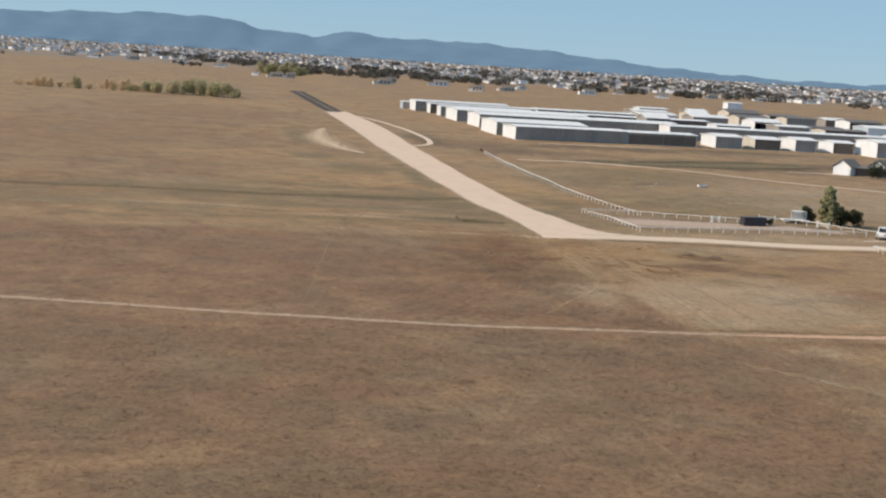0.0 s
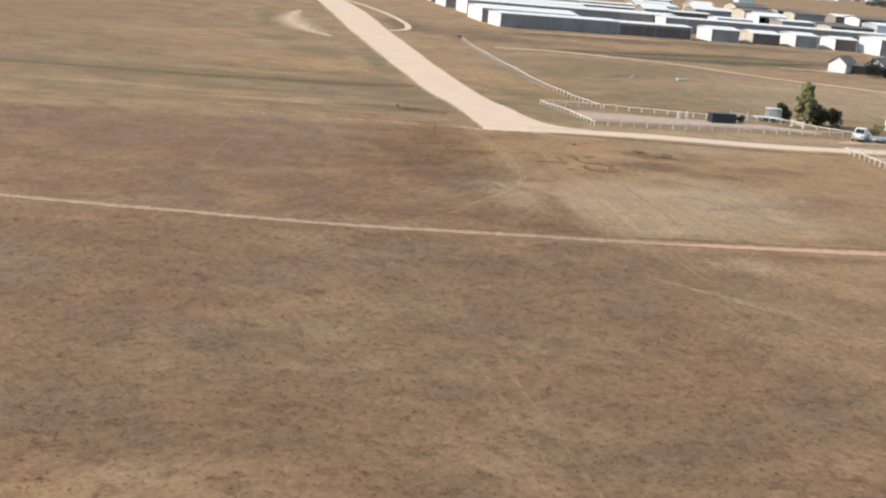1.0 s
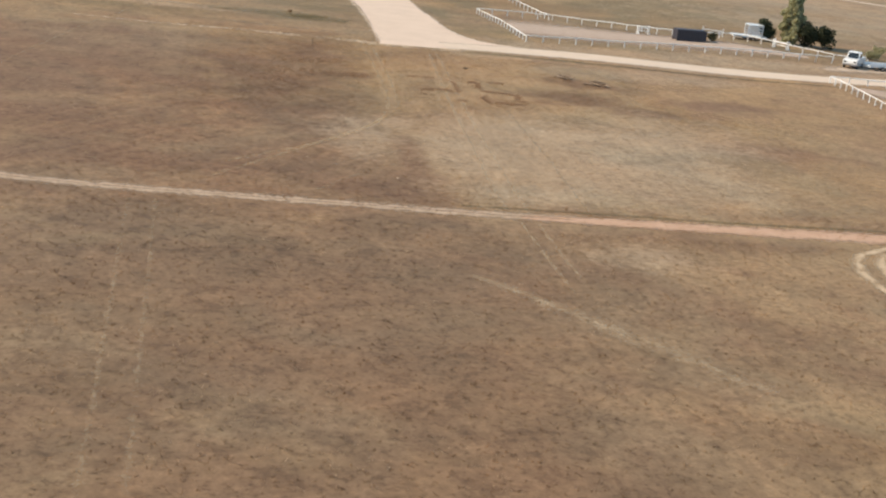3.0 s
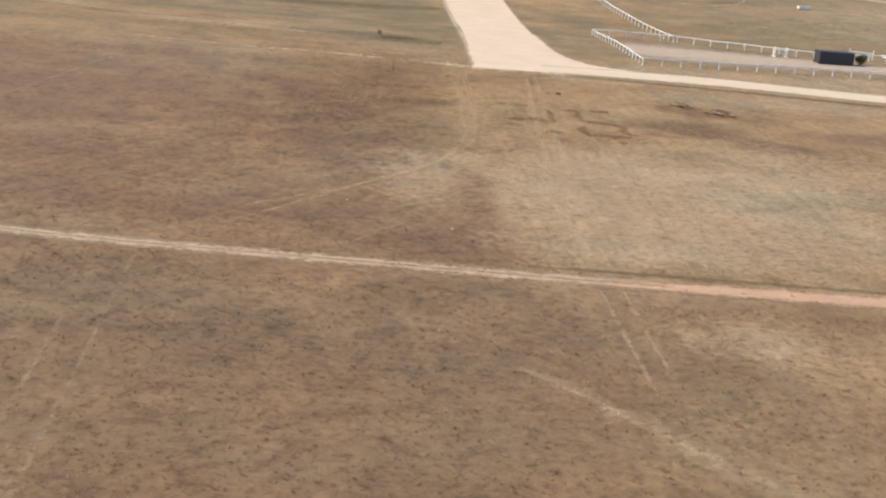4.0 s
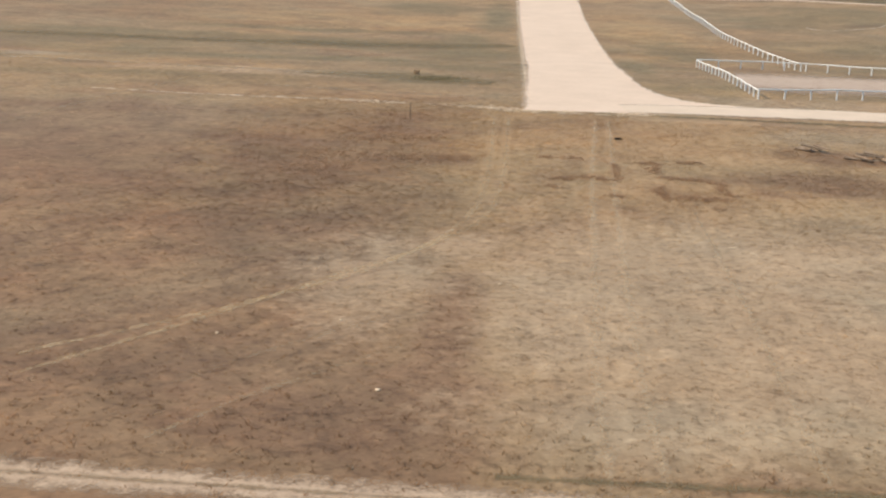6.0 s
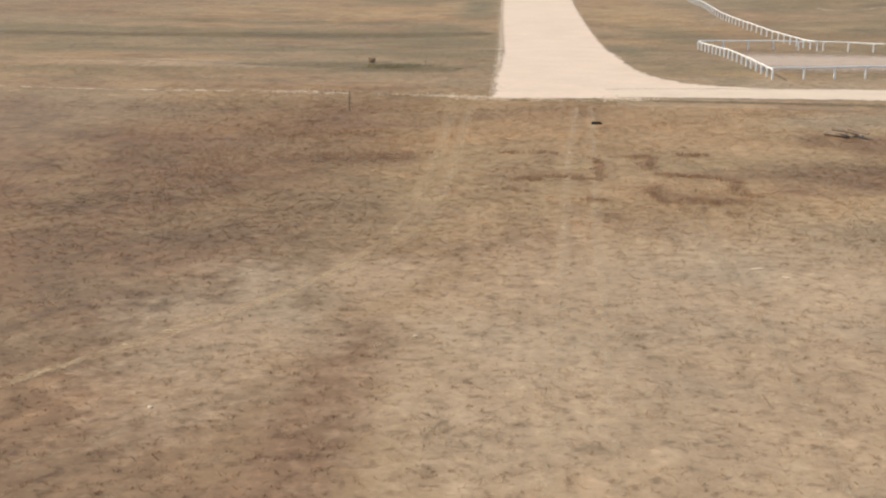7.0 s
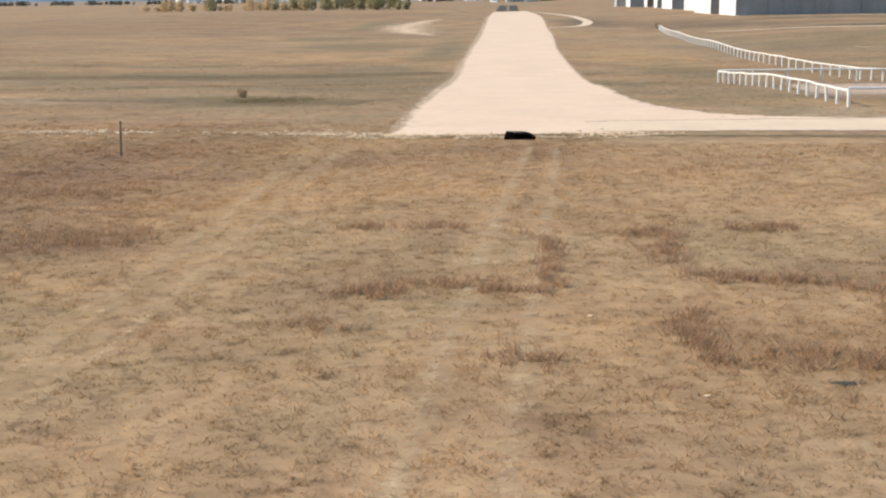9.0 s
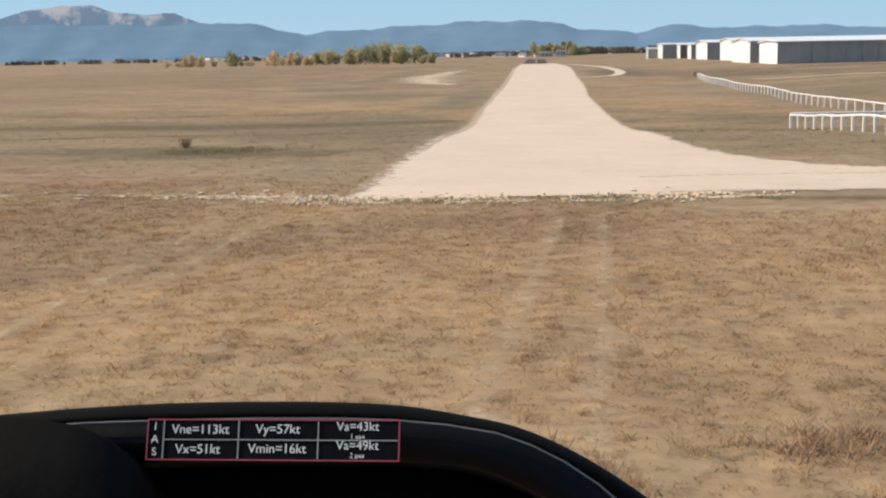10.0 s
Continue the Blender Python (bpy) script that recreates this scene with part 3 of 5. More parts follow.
strip("loop_path", [(13.6, 366, 0.9), (18.2, 332, 1.2), (21.8, 290, 1.3), (23.2, 256, 1.3), (22.6, 234, 1.3), (20.4, 223, 1.3), (17, 217, 1.3), (12.4, 212, 1.4)], M_ROAD, "pale sandy turn-off looping from the runway", 0.016, 1.0, 9, "path")
strip("sand_patch", [(-11, 270, 1.5), (-14.5, 250, 4.5), (-16.5, 228, 7.5), (-15, 206, 8), (-12, 188, 5.5), (-8.5, 174, 2)], M_PATCH, "bare pale sand patch beside the runway", 0.018, 1.0, 11, "sand")
strip("field_path", [(40, 177, 1.0), (64, 160, 1.25), (88, 141, 1.25), (105, 122, 1.25), (124, 107, 1.3), (180, 64, 1.5)], M_ROAD, "pale footpath through dry grass", 0.03, 1.0, 7, "path")
strip("shed_path", [(122, 160, 0.8), (131, 159, 1.1), (140, 156, 1.2)], M_ROAD, "pale path leading to the sheds", 0.03, 1.0, 7, "path")
strip("far_path", [(-160, 1000, 2.0), (-60, 640, 2.0), (-16, 470, 2.0), (-8, 380, 2.0)], M_FAINT, "faint pale path on the rise", 0.08, 3.0, 5, "path")
strip("pale_path", [(-130, 16, 0.8), (-74, 21.7, 1.0), (-49, 22.4, 1.0), (-30, 18.5, 0.9), (-15, 17, 0.6)], M_FAINT, "faint pale path across the dry field", 0.014, 1.0, 7, "path")
strip("pale_path", [(-24, 7.0, 0.3), (-12.5, 5.1, 0.5), (-5, 4.0, 0.4)], M_FAINT, "short broken pale path in grass", 0.014, 0.5, 7, "path")
strip("field_path", [(-26, 27, 0.3), (-28, 20, 0.5), (-34, 1, 0.6), (-41, -35, 0.6), (-45, -60, 0.6), (-47.5, -71, 0.5)], M_RUT_OLD, "faint pale path slanting over the dry field", 0.012, 1.0, 7, "path")
strip("apron_path", [(62, 234, 0.8), (80, 236, 1.1), (98, 238, 1.2), (116, 240, 0.8)], M_ROAD, "pale path along the hangar row", 0.04, 1.0, 7, "path")
strip("dirt_ring", [(46.5, 105, 0.4), (47.2, 101, 0.5), (50.8, 99.4, 0.5), (56, 101.4, 0.5), (60.7, 109, 0.4)], M_BROKEN, "pale bent trace in the horse field", 0.02, 0.5, 7, "path")
strip("dusty_shoulder", [(-0.1, 2, 0.6), (0.0, 14, 0.6), (0.1, 40, 0.6), (0.0, 90, 0.6), (0.0, 150, 0.7), (0.1, 300, 0.8)], M_BROKEN, "dusty ragged shoulder of the runway", 0.012, 0.5, 7, "shoulder")
strip("pale_streak", [(-4, -91.6, 0.7), (-0.9, -95.2, 1.5), (4.3, -102.1, 1.7), (9, -108, 1.0)], M_RUT_FAINT, "short pale worn streak in weeds", 0.014, 0.5, 7, "path")
strip("ditch", [(-160, 42, 1.8), (-95, 50, 3.6), (-65, 53, 3.8), (-38, 55, 4.0), (-20, 58, 4.4), (-8, 60, 4.4), (-1.5, 64, 2.5)], M_DITCH, "dark weedy drainage ditch in dry grass", 0.014, 1.0, 9, "ditch")
strip("weedy_hollow", [(-22, 17, 1.5), (-15, 17, 3.5), (-9, 16, 4.5), (-3, 14, 3.0)], M_DITCH, "dull olive weeds in a shallow hollow", 0.014, 1.0, 9, "weeds")
strip("weedy_field", [(62, 168, 3), (78, 166, 9), (96, 169, 15), (116, 177, 17), (140, 183, 8)], M_BAND, "dark weedy band before the hangars", 0.02, 2.0, 9, "weeds")
strip("riding_ground", [(22, 25, 12), (40, 23, 10), (56, 21, 6), (66, 17, 2)], M_GRAVEL, "grey gravel riding ground in the paddock", 0.03, 1.0, 13, "gravel")
strip("gravel_yard", [(61, -9, 2.0), (72, -21, 12), (76, -34, 18), (82, -58, 22)], M_GRAVEL, "grey gravel yard behind a white fence", 0.03, 1.0, 13, "gravel")
strip("barn_apron", [(64, 6.5, 2), (72, 9, 4.5), (86, 11, 6.5), (116, 11.5, 7.5)], M_YARD, "pale gravel apron before the barn", 0.03, 1.0, 9, "gravel")
for line in (
    [(-2.8, -8, 0.3), (-2.9, -28, 0.38), (-3.5, -40.6, 0.4), (-4.7, -46.7, 0.4), (-8.1, -54.6, 0.5), (-12.8, -60.6, 0.45), (-19, -67.5, 0.35)],
    [(-1.7, -8, 0.3), (-1.9, -28, 0.38), (-2.2, -36.5, 0.38), (-3.0, -43, 0.4), (-5.7, -50.0, 0.5), (-9.3, -55.6, 0.5), (-14.9, -64.4, 0.45), (-20, -72, 0.3)],
):
    strip("wheel_rut", line, M_RUT, "pale wheel rut bending through the rough grass", 0.014, 0.5, 5, "rut")
for line in (
    [(5.2, -8, 0.35), (3.8, -27, 0.5), (2.9, -42, 0.55), (2.2, -55, 0.5), (1.4, -69, 0.5), (1.3, -76.4, 0.4)],
    [(6.2, -8, 0.35), (5.1, -27, 0.5), (4.4, -38, 0.55), (3.9, -48, 0.5), (3.0, -69, 0.5), (2.9, -76.4, 0.4)],
    [(1.7, -79.4, 0.3), (1.8, -86, 0.4), (1.9, -94, 0.2)],
    [(3.0, -79.4, 0.3), (3.0, -86, 0.4), (3.1, -91, 0.2)],
    [(8.6, -40, 0.2), (8.4, -52, 0.35), (8.0, -66, 0.35), (7.6, -76, 0.2)],
):
    strip("wheel_rut", line, M_RUT_FAINT, "faint pale wheel rut in mown grass", 0.014, 0.5, 5, "rut")
for line in (
    [(-4.6, -60.3, 0.3), (-7.6, -62.7, 0.45), (-9.6, -65.0, 0.4), (-13, -70, 0.3)],
    [(-5.6, -64.8, 0.3), (-8.2, -68, 0.4), (-10.8, -71.6, 0.4), (-12.5, -74.5, 0.3)],
):
    strip("wheel_rut", line, M_RUT_OLD, "short faint wheel rut in rough grass", 0.014, 0.5, 5, "rut")
for x0 in (-25.4, -23.6):
    strip("wheel_rut", [(x0, -79, 0.4), (x0 + 0.8, -107, 0.45), (x0 + 1.2, -122, 0.5), (x0 + 2, -150, 0.5)], M_RUT_OLD, "straight faint wheel rut in weeds", 0.014, 0.5, 5, "rut")
for r in (0.0, 1.8):
    strip("tyre_loop", [(29 + r, -80.8, 0.5), (25.6 + r, -83.2, 0.6), (24.1 + r, -86.8, 0.65), (24.0 + r, -92, 0.65), (25.6 + r, -97.5, 0.65), (30 + r, -105, 0.6)], M_LOOP, "looping pale tyre track", 0.014, 0.5, 7, "rut")
strip("paved_runway", [(5.8, 392, 4.0), (6.0, 450, 4.0), (6.4, 540, 4.2), (7.0, 640, 4.6)], M_ASPHALT, "dark old asphalt runway with a worn middle", 0.10, 2.0, 5, "runway")
strip("worn_middle", [(5.9, 394, 1.6), (6.1, 450, 1.5), (6.5, 540, 1.5), (7.0, 634, 1.6)], M_WORN, "brown worn middle of the old asphalt", 0.16, 2.0, 5, "marking")


# ---- fences ----
POST = mesh("post", rod(bmesh.new(), (0, 0, -0.3), (0, 0, 0.92), 0.075, 0.07, 10), M_WHITE)


def fence(points, label, gap=2.44, high=0.92, slack=0.02):
    """White pipe fence along points: round posts and one top rail, each span a part."""
    line = smooth_line([(x, y, 0) for x, y in points], gap)[:, :2] if len(points) > 2 else np.linspace(points[0], points[1], max(2, round(math.dist(*points) / gap) + 1))
    root = thing("fence", *line[0], label, "fence", group="white paddock fences")
    ox, oy, oz = root.matrix_basis.translation
    tops = []
    for x, y in line:
        z = level(x, y)
        post = new("post", POST)
        post.parent, post.location, post.scale = root, (x - ox, y - oy, z - oz), (1, 1, high / 0.92)
        post.rotation_euler = (random.gauss(0, slack), random.gauss(0, slack), random.uniform(0, 0.3))
        tops.append((x - ox, y - oy, z - oz + high - 0.03 + random.gauss(0, 0.02)))
    for a, b in zip(tops, tops[1:]):
        part("rail", rod(bmesh.new(), a, b, 0.06, sides=8), M_WHITE, root)


fence([(20.1, 42.0), (21.0, 8.8)], "white pipe fence on the paddock's short side", 1.95, 0.82)
fence([(21.0, 8.8), (36, 11.3), (51, 12.8), (61, 13.6), (68, 13.2)], "white pipe fence between paddock and gravel road")
fence([(20.1, 42.0), (31.8, 41.0), (40, 36.3), (49.5, 30.2), (60, 29.6), (64.8, 22.5), (71.5, 15.2), (74, 14.2)], "long white pipe fence closing the paddock")
fence([(31.8, 41.0), (30.0, 72), (30.4, 115), (32.0, 170), (33.6, 195)], "white pipe fence running out along the field", 2.44)
fence([(58.9, -5.8), (58.0, -20.7), (56.1, -41.3), (53, -66)], "white pipe fence round the gravel yard", 1.8)
fence([(58.9, -5.8), (75, -7.5), (97, -8)], "white pipe fence of the gravel yard by the road")


# ---- hangars ----
def hangar(x, y, w, d, h, wall, front, label, pitch=0.06, roof=M_ROOF, bays=1, turn=0.0, category="hangar", name="hangar", open_bays=(), axis="x", dark_from=99):
    """A sheet-metal hangar from its near west corner: walls, low roof with overhang, door leaves on the long south side."""
    root = thing(name, x, y, label, category, turn)
    low, t = -1.0, 0.18
    part("wall", boxes((0, 0, low, t, d, h)), wall, root)
    part("wall", boxes((w - t, 0, low, w, d, h)), wall, root)
    part("wall", boxes((t, d - t, low, w - t, d, h)), wall, root)
    part("wall", boxes((t, 0, h - 0.75, w - t, t, h)), front, root)
    bay = (w - 2 * t) / bays
    for i in range(bays):
        a, b = t + i * bay, t + (i + 1) * bay
        part("pillar", boxes((a - 0.12, -0.06, low, a + 0.12, 0.1, h - 0.75)), front, root)
        if i in open_bays:
            # added dark sheet across the bay, painted as its inner shade
            part("bay_shade_sheet", boxes((a + 0.1, d * 0.55, low, b - 0.1, d * 0.55 + 0.1, h - 0.75)), M_DARK, root)
            continue
        leaves = max(1, round(bay / 4.0))
        for k in range(leaves):
            c = a + 0.12 + k * (bay - 0.24) / leaves
            part("door_leaf", boxes((c + 0.03, 0.02 + 0.07 * (k % 2), low, c + (bay - 0.24) / leaves - 0.03, 0.08 + 0.07 * (k % 2), h - 0.75)), M_BROWN if i >= dark_from else front, root)
    part("floor_slab", boxes((0, -2.0, low, w, d, 0.06)), M_GRAVEL_FLAT, root)
    e = 0.45
    if axis == "x":
        rise = pitch * d / 2
        prof = [(-e, h - 0.05), (d / 2, h + rise), (d + e, h - 0.05), (d + e, h + 0.12), (d / 2, h + rise + 0.17), (-e, h + 0.12)]
        bm = prism(prof, -e, w + e)
        bm.transform(Matrix(((0, 1, 0, 0), (1, 0, 0, 0), (0, 0, 1, 0), (0, 0, 0, 1))))
        bmesh.ops.recalc_face_normals(bm, faces=bm.faces)
        gab = prism([(0.02, h - 0.02), (d / 2, h + rise), (d - 0.02, h - 0.02)], 0.02, w - 0.02)
        gab.transform(Matrix(((0, 1, 0, 0), (1, 0, 0, 0), (0, 0, 1, 0), (0, 0, 0, 1))))
        bmesh.ops.recalc_face_normals(gab, faces=gab.faces)
    else:
        rise = pitch * w / 2
        bm = prism([(-e, h - 0.05), (w / 2, h + rise), (w + e, h - 0.05), (w + e, h + 0.12), (w / 2, h + rise + 0.17), (-e, h + 0.12)], -e, d + e)
        gab = prism([(0.02, h - 0.02), (w / 2, h + rise), (w - 0.02, h - 0.02)], 0.02, d - 0.02)
    part("gable", gab, wall, root)
    part("roof", bm, roof, root)
    return root


M_GRAVEL_FLAT = mottled("concrete_apron", (0.30, 0.27, 0.24), (0.38, 0.345, 0.31), (0.46, 0.42, 0.38), 0.4)
WHITE_HANGAR = "long white sheet-metal hangar row with grey doors"
hangar(57.6, 251, 44, 16, 4.8, M_WALL, M_GREY, WHITE_HANGAR, 0.05, bays=4, turn=4)
hangar(102.2, 254.4, 28, 15, 4.3, M_WALL, M_GREY, "white sheet-metal hangar row with dark brown doors", 0.05, bays=2, turn=4, dark_from=0)
hangar(47.5, 452, 9, 9, 3.6, M_BLUE, M_GREY, "low pale blue hangar at the row's end", 0.06, bays=1)
hangar(55.0, 271, 36, 27, 5.0, M_WALL, M_GREY, "broad off-white sheet-metal hangar with bright roof", 0.06, bays=3)
hangar(57.5, 313, 84, 24, 5.4, M_WALL, M_GREY, "broad white sheet-metal hangar with bright roof", 0.05, bays=7)
hangar(56, 353, 60, 26, 5.0, M_WALL, M_GREY, "off-white sheet-metal hangar row with dark doors", 0.06, bays=5, open_bays=(1, 3))
hangar(56, 392, 44, 10, 4.6, M_WALL, M_GREY, WHITE_HANGAR, 0.06, bays=4)
hangar(55, 414, 62, 10, 4.6, M_WALL, M_BROWN, WHITE_HANGAR, 0.06, bays=5)
hangar(51, 434, 48, 18, 5.0, M_WALL, M_GREY, WHITE_HANGAR, 0.05, bays=4)
hangar(112, 336, 40, 13, 4.8, M_BLUE, M_GREY, "pale blue hangar row with a bright roof", 0.06, bays=4, open_bays=(2,))
hangar(122, 372, 60, 13, 4.8, M_WALL, M_BROWN, WHITE_HANGAR, 0.06, bays=5, open_bays=(1,))
hangar(108, 410, 70, 13, 4.8, M_WALL, M_GREY, WHITE_HANGAR, 0.06, bays=5)
for i, (x, y, w, d, h, wall) in enumerate([(139, 259, 11, 14, 4.4, M_WALL), (156, 261, 11, 14, 4.0, M_BEIGE), (173, 261, 9, 14, 4.4, M_WALL), (188, 259, 9, 12, 4.2, M_WALL), (200, 247, 13, 16, 5.8, M_WALL), (219, 243, 13, 15, 5.0, M_WALL), (239, 240, 14, 15, 5.0, M_WALL), (258, 236, 14, 15, 5.0, M_BEIGE)]):
    hangar(x, y, w, d, h, wall, (M_GREY, M_BROWN)[i % 2], "small %s metal hangar with a dark door side" % ("beige" if wall is M_BEIGE else "white"), 0.12, bays=1, turn=2)
hangar(134, 296, 150, 15, 5.6, M_WALL, M_GREY, "very long white hangar row with a bright metal roof", 0.05, bays=12, turn=-3)
rnd = random.Random(5)
for i in range(26):
    col, row = i % 7, i // 7
    x, y = 144 + col * 28 + rnd.uniform(-5, 5) + row * 16, 352 + row * 52 + rnd.uniform(-8, 8) - col * 3
    wall, word = rnd.choice([(M_WALL, "white"), (M_WALL, "white"), (M_BEIGE, "beige"), (M_BLUE, "pale blue"), (M_GREY, "grey")])
    hangar(x, y, rnd.uniform(11, 21), rnd.uniform(11, 16), rnd.uniform(4.2, 6.0), wall, rnd.choice([M_GREY, M_BROWN, M_GREY, M_WALL]), word + " sheet-metal hangar on the airfield", rnd.uniform(0.06, 0.25), rnd.choice([M_ROOF, M_ROOF, M_ROOF_DARK]), 1 + i % 2, rnd.uniform(0, 5), open_bays=((0,) if i % 3 == 0 else ()))
hangar(343, 728, 12, 10, 5.2, M_WALL, M_WALL, "pale white metal shed alone in the field", 0.1, bays=1)
hangar(137.6, 161.4, 5.8, 6.5, 2.4, M_WALL, M_WALL, "small white gabled shed with a dark lean-to", 0.8, M_SHINGLE, 1, -56, "shed", "shed", axis="y")
hangar(143.6, 157.6, 8.5, 7, 2.4, M_BROWN, M_BROWN, "low dark shed beside a white gabled shed", 0.15, M_ROOF_DARK, 1, -8, "shed", "shed")
hangar(152, 165, 5, 6, 2.8, M_WALL, M_WALL, "small white gabled shed behind bushes", 0.8, M_SHINGLE, 1, -56, "shed", "shed", axis="y")


def barn():
    """Cream barn: single-pitch roof, high at the front, lit end wall, row of dark door openings."""
    w, d, h, back = 26, 10.0, 3.8, 2.2
    root = thing("barn", 83.6, 20.2, "cream barn with dark open doors and low roof", "barn", turn=-9)
    # whiter sheet than the cream walls: sunlight on this end put into its colour
    part("wall", prism([(0, -0.4), (0, h - 0.02), (d, back - 0.02), (d, -1.0)], 0, 0.2), M_WALL, root, "sunlit white end wall").matrix_local = SWAP
    part("wall", prism([(0, -0.4), (0, h - 0.02), (d, back - 0.02), (d, -1.0)], w - 0.2, w), M_BEIGE, root).matrix_local = SWAP
    part("wall", boxes((0.2, d - 0.2, -0.4, w - 0.2, d, back - 0.04)), M_BEIGE, root)
    openings = [(1.0, 1.7, 1.9), (2.1, 4.6, 2.9), (5.0, 7.4, 2.1), (7.9, 10.2, 2.1), (11, 13.3, 2.1), (15.5, 17.8, 2.1)]
    x = 0.2
    for a, b, top in openings:
        part("wall", boxes((x, 0, -0.4, a, 0.2, h - 0.1)), M_BEIGE, root)
        part("wall", boxes((a, 0, top, b, 0.2, h - 0.1)), M_BEIGE, root)
        part("door_frame", boxes((a - 0.1, -0.04, -0.3, a, 0.1, top + 0.1), (b, -0.04, -0.3, b + 0.1, 0.1, top + 0.1), (a, -0.04, top, b, 0.1, top + 0.1)), M_WHITE, root)
        x = b
    part("wall", boxes((x, 0, -0.4, w - 0.2, 0.2, h - 0.1)), M_BEIGE, root)
    # added near-black sheet behind the openings in place of the barn's inner shade
    part("barn_shade_sheet", boxes((0.4, 3.5, -0.4, w - 0.4, 3.6, 2.6)), M_DARK, root)
    part("roof", prism([(-0.6, h + 0.06), (d + 0.4, back - 0.06), (d + 0.4, back + 0.10), (-0.6, h + 0.22)], -0.5, w + 0.5), M_ROOF_OLD, root).matrix_local = SWAP
    part("eave_board", boxes((-0.5, -0.68, h - 0.06, w + 0.5, -0.62, h + 0.24)), M_WOOD, root)
    part("roof_monitor", prism([(3.2, h - 0.9), (3.2, h - 0.1), (5.2, h + 0.45), (7.2, h - 0.1), (7.2, h - 0.9)], 1.6, w - 1.6), M_ROOF_OLD, root, "pale raised roof ridge").matrix_local = SWAP


SWAP = Matrix(((0, 1, 0, 0), (1, 0, 0, 0), (0, 0, 1, 0), (0, 0, 0, 1)))
M_ROOF_OLD = panel_metal("weathered_roof_sheet", (0.46, 0.42, 0.38), 0.5, 0.6)
barn()


# ---- things by the paddock ----
def container():
    """Dark steel box with corner posts, corrugated sides and a flat lid."""
    root = thing("storage_container", 47.6, 23.6, "dark blue-black steel storage box in the paddock", "container", turn=4)
    w, d, h = 4.8, 1.9, 1.75
    bm = bmesh.new()
    n = 36
    for i in range(n):
        a, off = 0.1 + i * (w - 0.2) / n, 0.04 * ((i // 2) % 2)
        box(bm, a, 0.03 + off, 0.2, a + (w - 0.2) / n, 0.09 + off, h - 0.08)
    part("side_panel", bm, M_BOX, root)
    part("side_panel", boxes((0.1, d - 0.09, 0.2, w - 0.1, d - 0.03, h - 0.08)), M_BOX, root)
    part("end_panel", boxes((0.03, 0.1, 0.2, 0.09, d - 0.1, h - 0.08)), M_BOX, root)
    part("end_panel", boxes((w - 0.09, 0.1, 0.2, w - 0.03, d - 0.1, h - 0.08)), M_BOX, root)
    part("roof", boxes((0.02, 0.02, h - 0.1, w - 0.02, d - 0.02, h - 0.03)), M_BOX, root)
    for x in (0, w - 0.12):
        for y in (0, d - 0.12):
            part("corner_post", boxes((x, y, 0, x + 0.12, y + 0.12, h), bevel=0.01), M_BOX, root)
    for y in (0, d - 0.12):
        part("bottom_beam", boxes((0.12, y, 0.02, w - 0.12, y + 0.12, 0.2)), M_BOX, root)
    part("ramp", boxes((w + 0.05, 0.3, -0.04, w + 1.9, d - 0.3, 0.1)), M_WOOD, root)


container()


def wheel(parent, x, y, r=0.38, width=0.24):
    bm = bmesh.new()
    rod(bm, (x, y - width / 2, r), (x, y + width / 2, r), r, sides=20)
    tyre = part("wheel", bm, M_RUBBER, parent)
    part("rim", rod(bmesh.new(), (x, y - width / 2 - 0.01, r), (x, y + width / 2 + 0.01, r), r * 0.58, sides=14), M_STEEL, tyre)


def pickup():
    """White pickup seen from its side: cab with glass, bed, four wheels."""
    root = thing("pickup_truck", 68.6, 8.9, "white pickup truck parked by the fence", "truck", turn=52)
    root.scale = (1.0, 1.08, 1.22)
    body = prism([(0.0, 0.45), (0.0, 0.95), (0.15, 1.08), (1.45, 1.16), (5.55, 1.16), (5.6, 0.95), (5.6, 0.5), (5.0, 0.42), (0.5, 0.40)], -0.95, 0.95)
    bmesh.ops.bevel(body, geom=list(body.edges), offset=0.05, segments=2, affect="EDGES")
    part("body", body, M_CAR, root)
    cab = prism([(1.35, 1.1), (2.05, 1.82), (3.35, 1.86), (3.65, 1.1)], -0.82, 0.82)
    bmesh.ops.bevel(cab, geom=list(cab.edges), offset=0.06, segments=2, affect="EDGES")
    part("cab", cab, M_CAR, root)
    for y in (-0.835, 0.815):
        part("side_window", prism([(1.75, 1.2), (2.18, 1.7), (3.25, 1.74), (3.4, 1.2)], y, y + 0.02), M_GLASS, root)
    part("windscreen", prism([(1.36, 1.2), (1.98, 1.76), (2.0, 1.74), (1.40, 1.17)], -0.68, 0.68), M_GLASS, root)
    part("bumper", boxes((-0.1, -0.9, 0.42, 0.05, 0.9, 0.62), bevel=0.03), M_STEEL, root)
    for y in (-0.66, 0.66):
        part("headlight", boxes((-0.03, y - 0.18, 0.74, 0.06, y + 0.18, 0.92), bevel=0.02), M_GLASS, root)
    for x in (1.0, 4.6):
        for y in (-0.84, 0.84):
            wheel(root, x, y)


